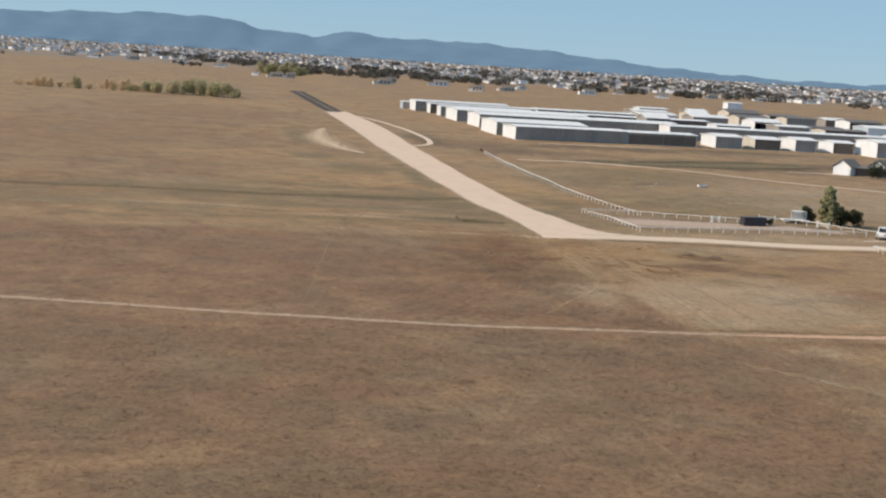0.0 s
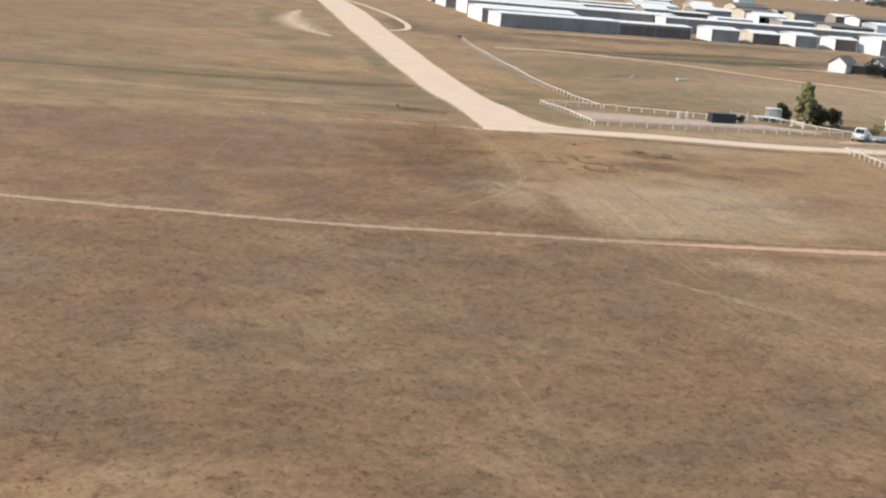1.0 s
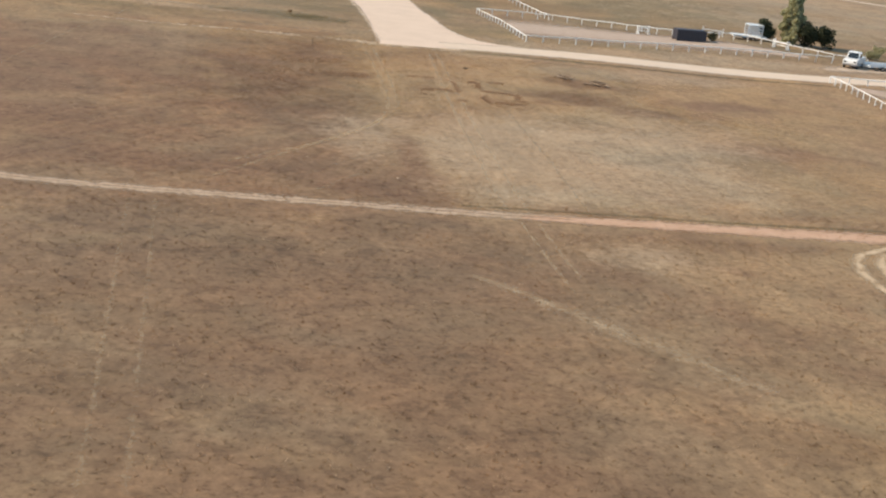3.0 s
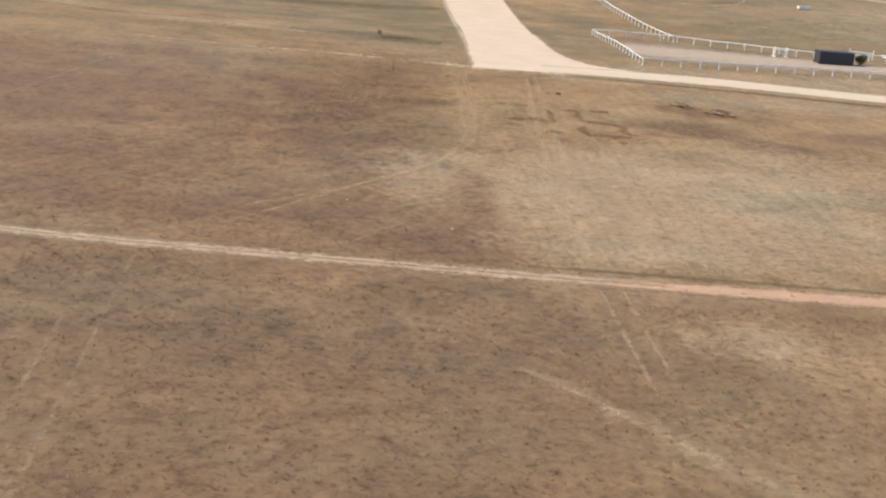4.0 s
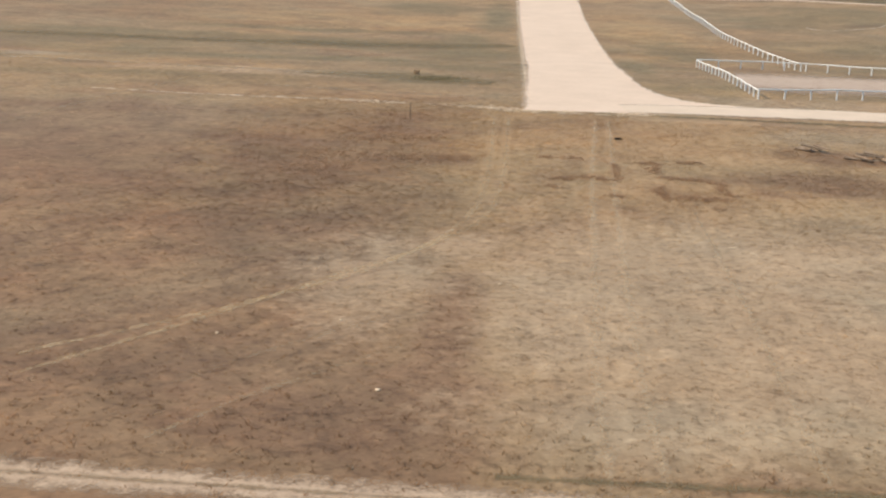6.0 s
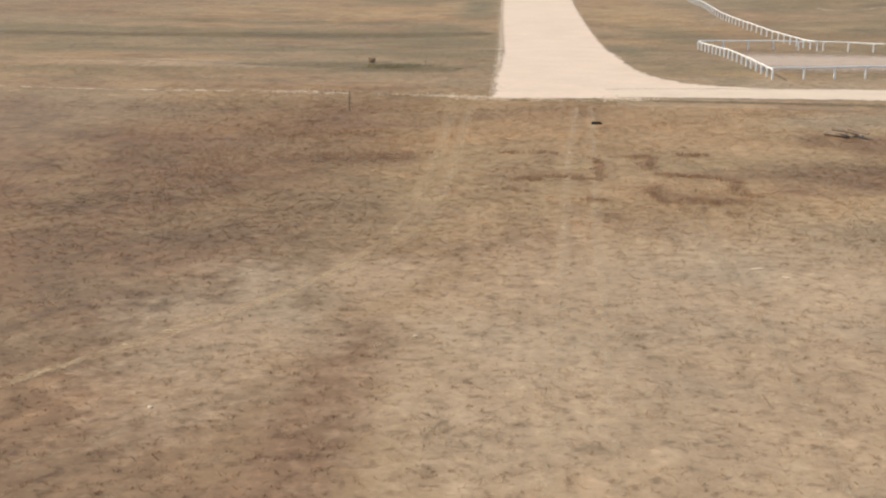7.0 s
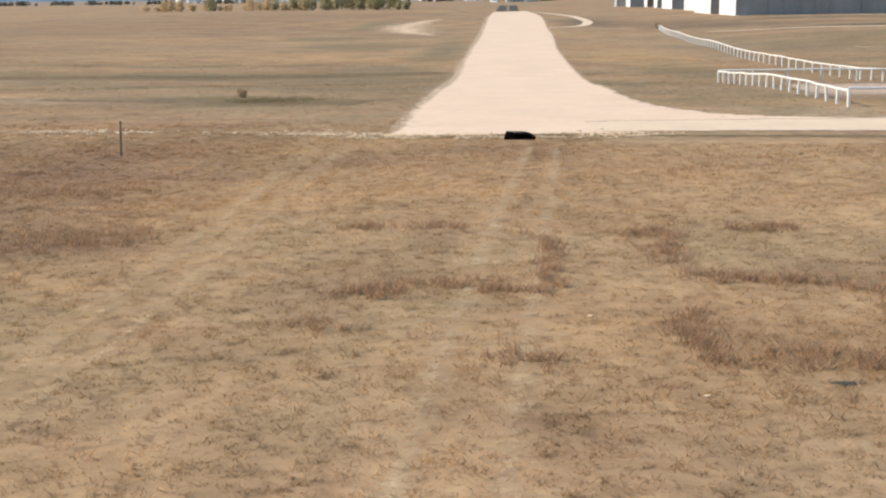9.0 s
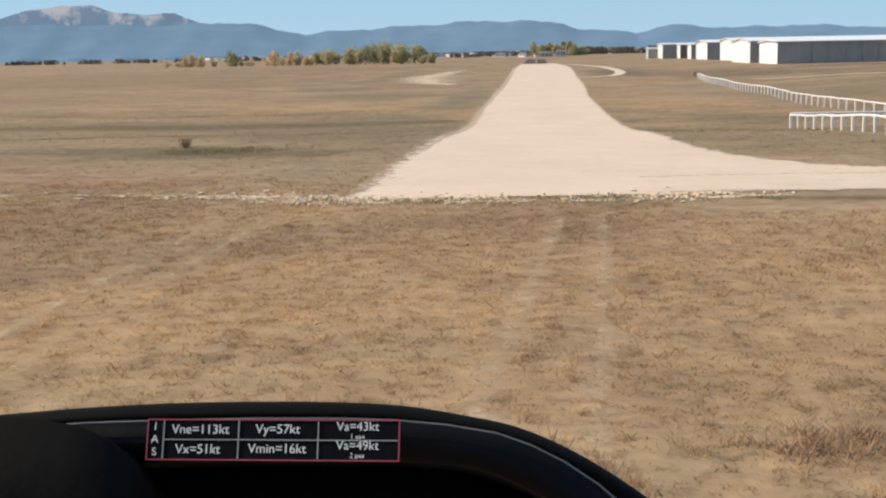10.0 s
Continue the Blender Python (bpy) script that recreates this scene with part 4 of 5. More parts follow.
def trailer():
    """Low white flat trailer with rails and two axles."""
    root = thing("flat_trailer", 71.6, 9.6, "low white utility trailer beside the pickup", "trailer", turn=4)
    part("deck", boxes((0, -1, 0.52, 4.6, 1, 0.66)), M_CAR, root)
    for y in (-1.0, 0.94):
        part("side_rail", boxes((0, y, 0.62, 4.6, y + 0.06, 1.0), bevel=0.01), M_CAR, root)
    part("drawbar", rod(bmesh.new(), (0, 0, 0.5), (-1.5, 0, 0.5), 0.06), M_STEEL, root)
    for x in (2.0, 2.8):
        for y in (-1.12, 1.12):
            wheel(root, x, y, 0.32, 0.2)


def jump_stand(x, y, turn, label, w=3.0):
    """White painted jump: two winged stands and poles."""
    root = thing("riding_jump", x, y, label, "jump", turn, "white riding jumps")
    for s in (0, w):
        for k in (0, 0.5):
            part("upright", boxes((s - 0.05, k - 0.05, 0, s + 0.05, k + 0.05, 1.3)), M_WHITE, root)
        part("foot", boxes((s - 0.07, -0.3, 0, s + 0.07, 0.8, 0.1)), M_WHITE, root)
        for z in (0.35, 0.75, 1.15):
            part("slat", boxes((s - 0.03, 0.05, z, s + 0.03, 0.45, z + 0.12)), M_WHITE, root)
    for z in (0.5, 0.95):
        part("pole", rod(bmesh.new(), (0, 0, z), (w, 0, z), 0.06), M_WHITE, root)


def tank_trailer():
    """White stock trailer: slatted box on a low white bed."""
    root = thing("stock_trailer", 59.4, 31.8, "white slatted stock trailer beside the fence", "trailer", turn=-6)
    part("deck", boxes((0, -1.1, 0.5, 5.4, 1.1, 0.75), bevel=0.03), M_CAR, root)
    for x in (2.3, 4.6):
        for y in (-1.0, 1.0):
            part("corner_post", boxes((x - 0.06, y - 0.06, 0.75, x + 0.06, y + 0.06, 2.4)), M_WHITE, root)
    for z in (0.95, 1.35, 1.75, 2.15):
        for y in (-1.05, 0.99):
            part("slat", boxes((2.3, y, z, 4.6, y + 0.06, z + 0.16)), M_WHITE, root)
    part("roof", boxes((2.2, -1.12, 2.4, 4.7, 1.12, 2.5), bevel=0.03), M_CAR, root)
    for x in (2.4, 3.2):
        for y in (-1.15, 1.15):
            wheel(root, x, y, 0.34, 0.2)


pickup()
trailer()
tank_trailer()
jump_stand(43.4, 29.5, 10, "white slatted riding jump in the paddock", 1.8)
jump_stand(55.2, 33.5, -15, "white riding jump with two poles", 3.2)
jump_stand(63.6, 25, -60, "white riding jump near the fence", 2.6)


def trough(x, y, turn):
    """White painted water trough: open box with a rim on short legs."""
    root = thing("water_trough", x, y, "white water trough in the horse field", "trough", turn)
    part("basin", boxes((0, 0, 0.15, 2.4, 0.08, 0.6), (0, 0.82, 0.15, 2.4, 0.9, 0.6), (0, 0.08, 0.15, 0.08, 0.82, 0.6), (2.32, 0.08, 0.15, 2.4, 0.82, 0.6), (0.08, 0.08, 0.15, 2.32, 0.82, 0.22), bevel=0.01), M_WHITE, root)
    for a in (0.1, 2.2):
        part("leg", boxes((a, 0.1, -0.1, a + 0.1, 0.8, 0.15)), M_STEEL, root)


trough(68.6, 99.6, 6)


def logs():
    """A low heap of weathered branches lying in the grass."""
    r = random.Random(9)
    for cx, cy, n, long_ in ((20.0, -18.6, 6, 2.0), (23.2, -21.4, 7, 2.6)):
        root = thing("brush_pile", cx, cy, "weathered grey-brown branches lying in grass", "branches", group="brush piles")
        for i in range(n):
            a = r.uniform(-0.5, 0.5) - 0.9
            ln = r.uniform(0.5, 1) * long_
            o = Vector((r.uniform(-0.8, 0.8), r.uniform(-0.5, 0.5), 0.08 + 0.06 * i))
            dvec = Vector((math.cos(a), math.sin(a), r.uniform(-0.05, 0.08))) * ln / 2
            part("branch", rod(bmesh.new(), o - dvec, o + dvec, 0.10, 0.05, 7), M_WOOD, root)


logs()
for x, y, h in ((-9.3, -10.4, 1.25),):
    root = thing("stake", x, y, "thin weathered wooden stake in the grass", "stake")
    part("shaft", rod(bmesh.new(), (0, 0, -0.2), (0.03, 0.02, h), 0.045, 0.035, 7), M_WOOD, root)


# ---- trees and bushes ----
def leaves(rng, centres, radii, count, size, flat=1.0):
    """Many small four-cornered leaves spread through lumps, denser near each lump's skin."""
    centres, radii = np.array(centres, float), np.array(radii, float)
    k = rng.choice(len(centres), count, p=radii**2 / (radii**2).sum())
    d = rng.normal(size=(count, 3))
    d /= np.linalg.norm(d, axis=1)[:, None]
    p = centres[k] + d * (radii[k] * rng.uniform(0.35, 1.08, count) ** 0.6)[:, None] * (1, 1, flat)
    a = rng.normal(size=(count, 3))
    a /= np.linalg.norm(a, axis=1)[:, None]
    b = np.cross(a, rng.normal(size=(count, 3)))
    b /= np.linalg.norm(b, axis=1)[:, None]
    s = size * rng.uniform(0.5, 1.3, (count, 1))
    v = np.stack([p - a * s, p + b * s * 0.6, p + a * s, p - b * s * 0.6], 1)
    return v.reshape(-1, 3), np.arange(count * 4).reshape(-1, 4)


def tree(x, y, h, spread_, material, label, seed, count=2600, size=0.16, slim=1.0, name="tree", category="tree", group="", low=0.22, lumps=15):
    """A trunk that tapers and forks, and a crown of lumps of small leaves with gaps."""
    rng = np.random.default_rng(seed)
    root = thing(name, x, y, label, category, rng.uniform(0, 360), group)
    bm = bmesh.new()
    rod(bm, (0, 0, -0.3), (0.05 * h * rng.normal() * 0.3, 0, h * 0.45), h * 0.028, h * 0.017, 8)
    centres, radii = [], []
    for i in range(lumps):
        f = (i + 0.5) / lumps
        z = h * (low + (0.94 - low) * f)
        wide = spread_ * (math.sin(math.pi * min(1, 0.18 + 0.80 * f)) ** 0.8) * slim
        ang = i * 2.4 + rng.uniform(-0.4, 0.4)
        r = wide * rng.uniform(0.30, 0.75)
        c = (math.cos(ang) * r, math.sin(ang) * r, z)
        centres.append(c)
        radii.append(max(0.25, spread_ * rng.uniform(0.28, 0.52) * (15 / lumps) ** 0.5))
        rod(bm, (0, 0, h * (0.15 + 0.3 * f)), c, h * 0.011, h * 0.004, 5)
    part("trunk", bm, M_BARK, root)
    v, f = leaves(rng, centres, radii, count, size)
    crown = from_arrays("crown", v, f, material)
    crown.parent = root
    return root


def bush(x, y, h, w, material, label, seed, count=500, size=0.10, group="", name="bush", category="bush"):
    rng = np.random.default_rng(seed)
    root = thing(name, x, y, label, category, rng.uniform(0, 360), group)
    n = 13
    ang = rng.uniform(0, 6.28, n)
    r = rng.uniform(0, 0.65, n) * w / 2
    centres = np.stack([np.cos(ang) * r, np.sin(ang) * r, h * rng.uniform(0.25, 0.78, n)], 1)
    v, f = leaves(rng, centres, np.full(n, min(w, h) * 0.29) * rng.uniform(0.6, 1.3, n), count, size)
    v[:, 2] = np.maximum(v[:, 2], 0.0)
    bm = bmesh.new()
    for c in centres:
        rod(bm, (0, 0, -0.1), tuple(c), 0.03, 0.012, 5)
    part("stems", bm, M_BARK, root)
    crown = from_arrays("foliage", v, f, material)
    crown.parent = root
    return root


tree(68.2, 29.6, 8.1, 2.35, M_LEAF, "tall green poplar beside the paddock fence", 3, 9000, 0.24, 0.95, low=0.02, lumps=44)
bush(65.3, 32.2, 3.4, 2.6, M_CEDAR, "dark green juniper bush near the fence", 4, 2600, 0.17)
bush(70.6, 28.2, 3.9, 3.8, M_CEDAR, "dark green juniper bush under the poplar", 5, 3200, 0.17)
bush(72.9, 27.2, 3.8, 3.2, M_CEDAR, "dark green juniper bush under the poplar", 6, 3000, 0.17)
bush(76.6, 22.5, 1.2, 2.4, M_AUTUMN, "low yellowing shrub by the fence", 7, 700, 0.09)
bush(77.5, 20.5, 1.5, 4.4, M_COTTONWOOD, "low olive shrub behind the pickup truck", 17, 1300, 0.12)
bush(81.0, 24.5, 1.7, 3.6, M_COTTONWOOD, "low olive shrub beside the barn", 19, 1100, 0.12)
bush(53.9, 25.6, 1.5, 1.8, M_CEDAR, "round dark shrub beside the storage box", 18, 900, 0.1)
bush(34.6, 204, 1.0, 3.2, M_WEED, "brown low bush at the fence's end", 8, 900, 0.13)
bush(-10.8, 19.0, 0.45, 0.9, M_WEED, "brown tumbleweed clump in dry grass", 9, 500, 0.05)
rs = random.Random(21)
for i in range(9):
    bush(146.5 + i * 2.3 + rs.uniform(-1, 1), 151 + i * 0.9 + rs.uniform(-2, 2), rs.uniform(3.6, 5.6), rs.uniform(4, 5.5), M_CEDAR, "dark evergreen bush before the sheds", 40 + i, 900, 0.2, "evergreens by the sheds")
for i in range(30):
    f = i / 29
    x, y = -89 + 53 * f + rs.uniform(-3, 3), 500 - 14 * f + rs.uniform(-8, 8)
    h = (3.2 + 4.0 * min(1, f * 2.2)) * rs.uniform(0.7, 1.2) * (0.5 if f > 0.93 else 1)
    green = f > 0.3 and i % 3 == 1
    tree(x, y, h, h * 0.55, M_COTTONWOOD if green else M_THICKET, ("dull green" if green else "yellow-green autumn") + " cottonwood in a thicket", 160 + i, 800, 0.36, 1.0, group="cottonwood thicket")
for i in range(30):
    x, y = -150 + i * 2.3 + rs.uniform(-3, 3), 506 + rs.uniform(-9, 9)
    bush(x, y, rs.uniform(1.8, 3.4) + 2.2 * (i / 30) * rs.random(), rs.uniform(4, 8), M_SCRUB, "pale yellow scrub on the open rise", 80 + i, 380, 0.24, "scrub on the rise")
for i, (x, h) in enumerate([(-139, 4.6), (-135.5, 5.6), (-132, 4.8), (-119.5, 6.2), (-117.5, 5.2), (-104, 5.0), (-100.5, 5.8), (-96, 5.4), (-93, 6.0)]):
    tree(x, 500 + rs.uniform(-6, 6), h, h * 0.42, M_COTTONWOOD if i in (3, 4) else M_SCRUB, "thin pale shrubby tree on the open rise", 230 + i, 420, 0.36, 1.0, group="thin trees on the rise", low=0.05)


# ---- houses on the rise ----
def house(x, y, w, d, h, wall, label, turn, seed):
    """A far house: walls, gabled roof, windows, door and a garage wing."""
    root = thing("house", x, y, label, "house", turn, "houses on the rise")
    part("wall", boxes((0, 0, -1.5, w, d, h)), wall, root)
    part("roof", prism([(-0.5, h - 0.05), (d / 2, h + d * 0.22), (d + 0.5, h - 0.05)], -0.5, w + 0.5), M_SHINGLE, root).matrix_local = Matrix(((0, 1, 0, 0), (1, 0, 0, 0), (0, 0, 1, 0), (0, 0, 0, 1)))
    part("wing", boxes((-w * 0.4, 0.8, -1.5, 0, d - 0.8, h * 0.7)), wall, root)
    part("wing_roof", boxes((-w * 0.4 - 0.4, 0.4, h * 0.7, 0, d - 0.4, h * 0.7 + 0.25)), M_SHINGLE, root)
    for i in range(3):
        a = w * (0.12 + 0.3 * i)
        part("window", boxes((a, -0.06, h * 0.35, a + w * 0.14, 0.04, h * 0.75)), M_GLASS, root)
    part("garage_door", boxes((-w * 0.33, 0.72, -1.4, -w * 0.08, 0.82, h * 0.5)), M_WHITE, root)
    part("chimney", boxes((w * 0.7, d * 0.45, h, w * 0.76, d * 0.6, h + d * 0.32)), M_BROWN, root)


def far_home(az, dist, w, seed, tone, turn=0):
    a = radians(az)
    word = ("white", "tan", "grey", "brown")[tone]
    house(5 - dist * math.sin(a), -39 + dist * math.cos(a), w * 0.6, w * 0.38, 3.0 + 0.6 * (seed % 3), M_HOUSE[tone], word + " house among trees on the rise", turn, seed)


for i, (az, dist, w, tone) in enumerate([(-0.35, 1020, 17, 1), (0.55, 1040, 8, 0), (-1.05, 1000, 12, 1), (-3.2, 1300, 18, 3), (-5.6, 930, 18, 1), (-6.2, 1000, 14, 2), (1.6, 1350, 16, 0), (3.4, 1450, 20, 0), (5.4, 1500, 20, 1), (7.2, 1500, 18, 0), (8.4, 1520, 22, 1), (-1.6, 1360, 24, 0), (23.0, 1250, 12, 0), (-8.6, 1000, 22, 0), (-10.4, 880, 14, 1), (-12.2, 960, 18, 1), (-13.1, 1050, 12, 0), (-16.4, 1020, 18, 0), (-18.0, 1120, 14, 1), (-20.2, 1080, 16, 0), (-22.6, 1200, 18, 1), (-25.0, 1250, 18, 0), (-27.3, 1300, 16, 0)]):
    far_home(az, dist, w, i, tone, rs.uniform(-30, 30))
for i in range(10):
    a, d = radians(-0.1 - 0.24 * i + rs.uniform(-0.08, 0.08)), 1085 + rs.uniform(0, 60)
    tree(5 - d * math.sin(a), -39 + d * math.cos(a), rs.uniform(9, 13) * (0.6 if i > 7 else 1), rs.uniform(3.8, 5.4), M_LEAF if i % 2 else M_THICKET, "broad olive-green tree beside a farmhouse", 300 + i, 1500, 0.6, 1.0, group="farmhouse trees", low=0.05)


def town():
    """The far town: hundreds of small roofed houses, and dark trees between them."""
    rng = np.random.default_rng(12)
    n = 2500
    az = np.concatenate([rng.uniform(-31, 1.5, n - 620), rng.uniform(0, 14, 620)])
    dist = np.concatenate([1250 * np.exp(rng.uniform(0, 1.28, n - 620)), 1650 * np.exp(rng.uniform(0, 0.95, 620))])
    keep = (dist > 1300 + 90 * np.sin(az * 1.7) + np.where(az > -9, 420, 0)) & (dist < 4600)
    az, dist = np.radians(az[keep]), dist[keep]
    x, y = 5 - dist * np.sin(az), -39 + dist * np.cos(az)
    n = len(x)
    w, d, h = rng.uniform(5, 10, n), rng.uniform(4, 6.5, n), rng.uniform(2.2, 4.4, n)
    t = rng.uniform(0, 6.28, n)
    unit = np.array([(-1, -1, -0.6), (1, -1, -0.6), (1, 1, -0.6), (-1, 1, -0.6), (-1, -1, 1), (1, -1, 1), (1, 1, 1), (-1, 1, 1)], float)
    quad = np.array([(0, 1, 5, 4), (1, 2, 6, 5), (2, 3, 7, 6), (3, 0, 4, 7)])
    z = lie(x, y)

    def put(local):
        lx, ly = local[..., 0] * w[:, None] / 2, local[..., 1] * d[:, None] / 2
        gx = x[:, None] + lx * np.cos(t)[:, None] - ly * np.sin(t)[:, None]
        gy = y[:, None] + lx * np.sin(t)[:, None] + ly * np.cos(t)[:, None]
        return np.stack([gx, gy, z[:, None] + local[..., 2] * h[:, None]], -1)

    tone = rng.choice(4, n, p=(0.70, 0.12, 0.12, 0.06))
    walls = put(np.broadcast_to(unit, (n, 8, 3)))
    for k, word in enumerate(("white", "tan", "grey", "brown")):
        sel = np.flatnonzero(tone == k)
        v = walls[sel].reshape(-1, 3)
        f = (quad[None] + 8 * np.arange(len(sel))[:, None, None]).reshape(-1, 4)
        tagged(from_arrays("town_houses", v, f, M_HOUSE[k], False), "far %s town houses on the plain" % word, "houses", kind="stuff")
    ridge = np.array([(-1.12, -1.15, 0.97), (1.12, -1.15, 0.97), (1.12, 0, 1.5), (-1.12, 0, 1.5), (-1.12, 1.15, 0.97), (1.12, 1.15, 0.97)], float)
    rq = np.array([(0, 1, 2, 3), (3, 2, 5, 4)])
    v = put(np.broadcast_to(ridge, (n, 6, 3))).reshape(-1, 3)
    f = (rq[None] + 6 * np.arange(n)[:, None, None]).reshape(-1, 4)
    tagged(from_arrays("town_roofs", v, f, M_ROOFS, False), "grey and brown roofs of the far town", "roofs", kind="stuff")
    # trees of the town and along the rise
    n = 1900
    heart = np.concatenate([rng.uniform(-31, -2, 120), rng.uniform(-2, 5, 22), (2.6, 3.4, 12.0, 12.8, 14.8, 16.6, 17.6, 18.6, 19.0, 20.6, 21.2, 21.9)])
    span = np.concatenate([1180 * np.exp(rng.uniform(0, 1.0, 120) ** 1.5), rng.uniform(1400, 2600, 22), np.full(12, 1380.0)])
    k = np.concatenate([rng.integers(0, 120, 1480), rng.integers(120, 142, 250), rng.integers(142, 154, 170)])
    az = np.radians(heart[k] + rng.normal(0, 0.3, n))
    dist = span[k] + rng.normal(0, 35, n)
    cx, cy = 5 - dist * np.sin(az), -39 + dist * np.cos(az)
    r = rng.uniform(1.6, 4.2, n) * np.where(k >= 142, 0.62, 1.0)
    centres = np.stack([cx, cy, lie(cx, cy) + r * 0.75], 1)
    v, f = leaves(rng, centres, r, 100000, 1.2)
    tagged(from_arrays("far_trees", v, f, M_FARTREE), "dark scattered trees of the far town", "trees", kind="stuff")


# roof tones made paler and bluer to paint in haze
M_ROOFS = mottled("town_roof", (0.17, 0.165, 0.17), (0.27, 0.265, 0.275), (0.45, 0.46, 0.49), 0.05, island=True)
town()


# ---- mountains ----
def mountains(name, profile, dist, material, label, rough, seed, foot=0.10):
    """A far range: ridge heights in degrees by azimuth, with spurs running down to the plain."""
    az = np.linspace(profile[0][0], profile[-1][0], 420)
    p = np.array(profile[::1], float)
    el = np.interp(az, p[:, 0], p[:, 1])
    rng = np.random.default_rng(seed)
    for k in range(5):
        el = el + rough / 1.8**k * np.sin(az * (2.1 * 2.1**k) + rng.uniform(0, 6.28)) * 0.5
    rows = 14
    v = []
    for j in range(rows + 1):
        f = j / rows
        d = dist * (1 - foot * (1 - f)) + 22 * np.sin(az * 3.1 + f * 5) * (1 - f)
        hh = np.tan(np.radians(np.maximum(el, 0.02))) * dist * f ** 1.25
        hh = hh * (1 + 0.06 * np.sin(az * 2.6 + f * 4 + seed) * (1 - f) + 0.03 * np.sin(az * 6.3 - f * 5) * (1 - f)) + 12.0
        a = np.radians(az)
        v.append(np.stack([5 - d * np.sin(a), -39 + d * np.cos(a), np.where(f == 0, -20, hh)], 1))
    v = np.concatenate(v)
    n = len(az)
    i = (np.arange(rows)[:, None] * n + np.arange(n - 1)).ravel()
    ob = from_arrays(name, v, np.stack([i, i + 1, i + n + 1, i + n], 1), material, True)
    tagged(ob, label, "mountains", kind="structure")


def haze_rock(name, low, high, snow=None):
    """Far forested rock: distance haze painted in as blue-grey with a faint glow, lighter spurs, snow on the high
    ground where given.
    """
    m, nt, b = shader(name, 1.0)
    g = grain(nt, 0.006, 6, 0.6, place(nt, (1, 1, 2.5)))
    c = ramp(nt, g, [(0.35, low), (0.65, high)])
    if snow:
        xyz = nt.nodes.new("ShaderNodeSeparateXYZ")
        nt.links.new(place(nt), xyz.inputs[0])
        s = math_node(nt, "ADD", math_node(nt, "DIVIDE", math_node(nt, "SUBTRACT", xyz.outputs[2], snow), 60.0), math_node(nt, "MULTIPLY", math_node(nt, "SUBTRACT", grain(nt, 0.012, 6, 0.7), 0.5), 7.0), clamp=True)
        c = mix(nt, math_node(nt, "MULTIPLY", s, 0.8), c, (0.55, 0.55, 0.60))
    # haze stand-in: base colour cut down, the blue tone given off as emission
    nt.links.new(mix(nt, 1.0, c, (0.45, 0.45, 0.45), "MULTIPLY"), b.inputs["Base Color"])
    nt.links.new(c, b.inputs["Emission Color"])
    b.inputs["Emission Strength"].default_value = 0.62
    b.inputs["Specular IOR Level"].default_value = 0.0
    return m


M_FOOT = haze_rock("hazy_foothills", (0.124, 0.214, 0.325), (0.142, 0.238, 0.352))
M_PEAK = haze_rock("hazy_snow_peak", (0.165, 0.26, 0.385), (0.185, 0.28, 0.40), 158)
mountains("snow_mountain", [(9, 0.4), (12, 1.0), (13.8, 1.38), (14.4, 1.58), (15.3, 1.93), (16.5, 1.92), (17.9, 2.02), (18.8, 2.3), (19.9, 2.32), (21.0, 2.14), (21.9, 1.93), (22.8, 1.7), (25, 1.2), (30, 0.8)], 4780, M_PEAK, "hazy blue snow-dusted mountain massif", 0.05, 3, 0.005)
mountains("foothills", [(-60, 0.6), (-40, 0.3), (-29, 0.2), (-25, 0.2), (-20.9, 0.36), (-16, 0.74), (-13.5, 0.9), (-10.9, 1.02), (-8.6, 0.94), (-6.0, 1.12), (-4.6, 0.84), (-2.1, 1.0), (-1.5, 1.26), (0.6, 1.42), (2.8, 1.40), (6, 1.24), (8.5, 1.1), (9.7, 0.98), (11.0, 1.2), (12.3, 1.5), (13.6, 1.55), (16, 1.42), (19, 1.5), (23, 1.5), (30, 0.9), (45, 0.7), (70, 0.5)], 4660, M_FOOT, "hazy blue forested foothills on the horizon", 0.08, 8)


# ---- grass, weeds and stones ----
def blades(name, rng, x, y, per, high, wide, lean, material, label, category, reach=0.12):
    """Tufts of thin upright blades, each blade one narrow triangle."""
    n = len(x) * per
    cx, cy = np.repeat(x, per), np.repeat(y, per)
    bx, by = cx + rng.normal(0, reach * 0.5, n), cy + rng.normal(0, reach * 0.5, n)
    bz = lie(bx, by) - 0.01
    a = rng.uniform(0, 6.28, n)
    h = high * np.repeat(rng.uniform(0.5, 1.3, len(x)), per) * rng.uniform(0.6, 1.2, n)
    out = lean * h * rng.uniform(0.3, 1.3, n)
    w = wide * rng.uniform(0.6, 1.4, n)
    b = rng.uniform(0, 6.28, n)
    p0 = np.stack([bx - np.cos(a) * w, by - np.sin(a) * w, bz], 1)
    p1 = np.stack([bx + np.cos(a) * w, by + np.sin(a) * w, bz], 1)
    p2 = np.stack([bx + np.cos(b) * out, by + np.sin(b) * out, bz + h], 1)
    v = np.stack([p0, p1, p2], 1).reshape(-1, 3)
    ob = from_arrays(name, v, np.arange(n * 3).reshape(-1, 3), material)
    return tagged(ob, label, category, kind="stuff")


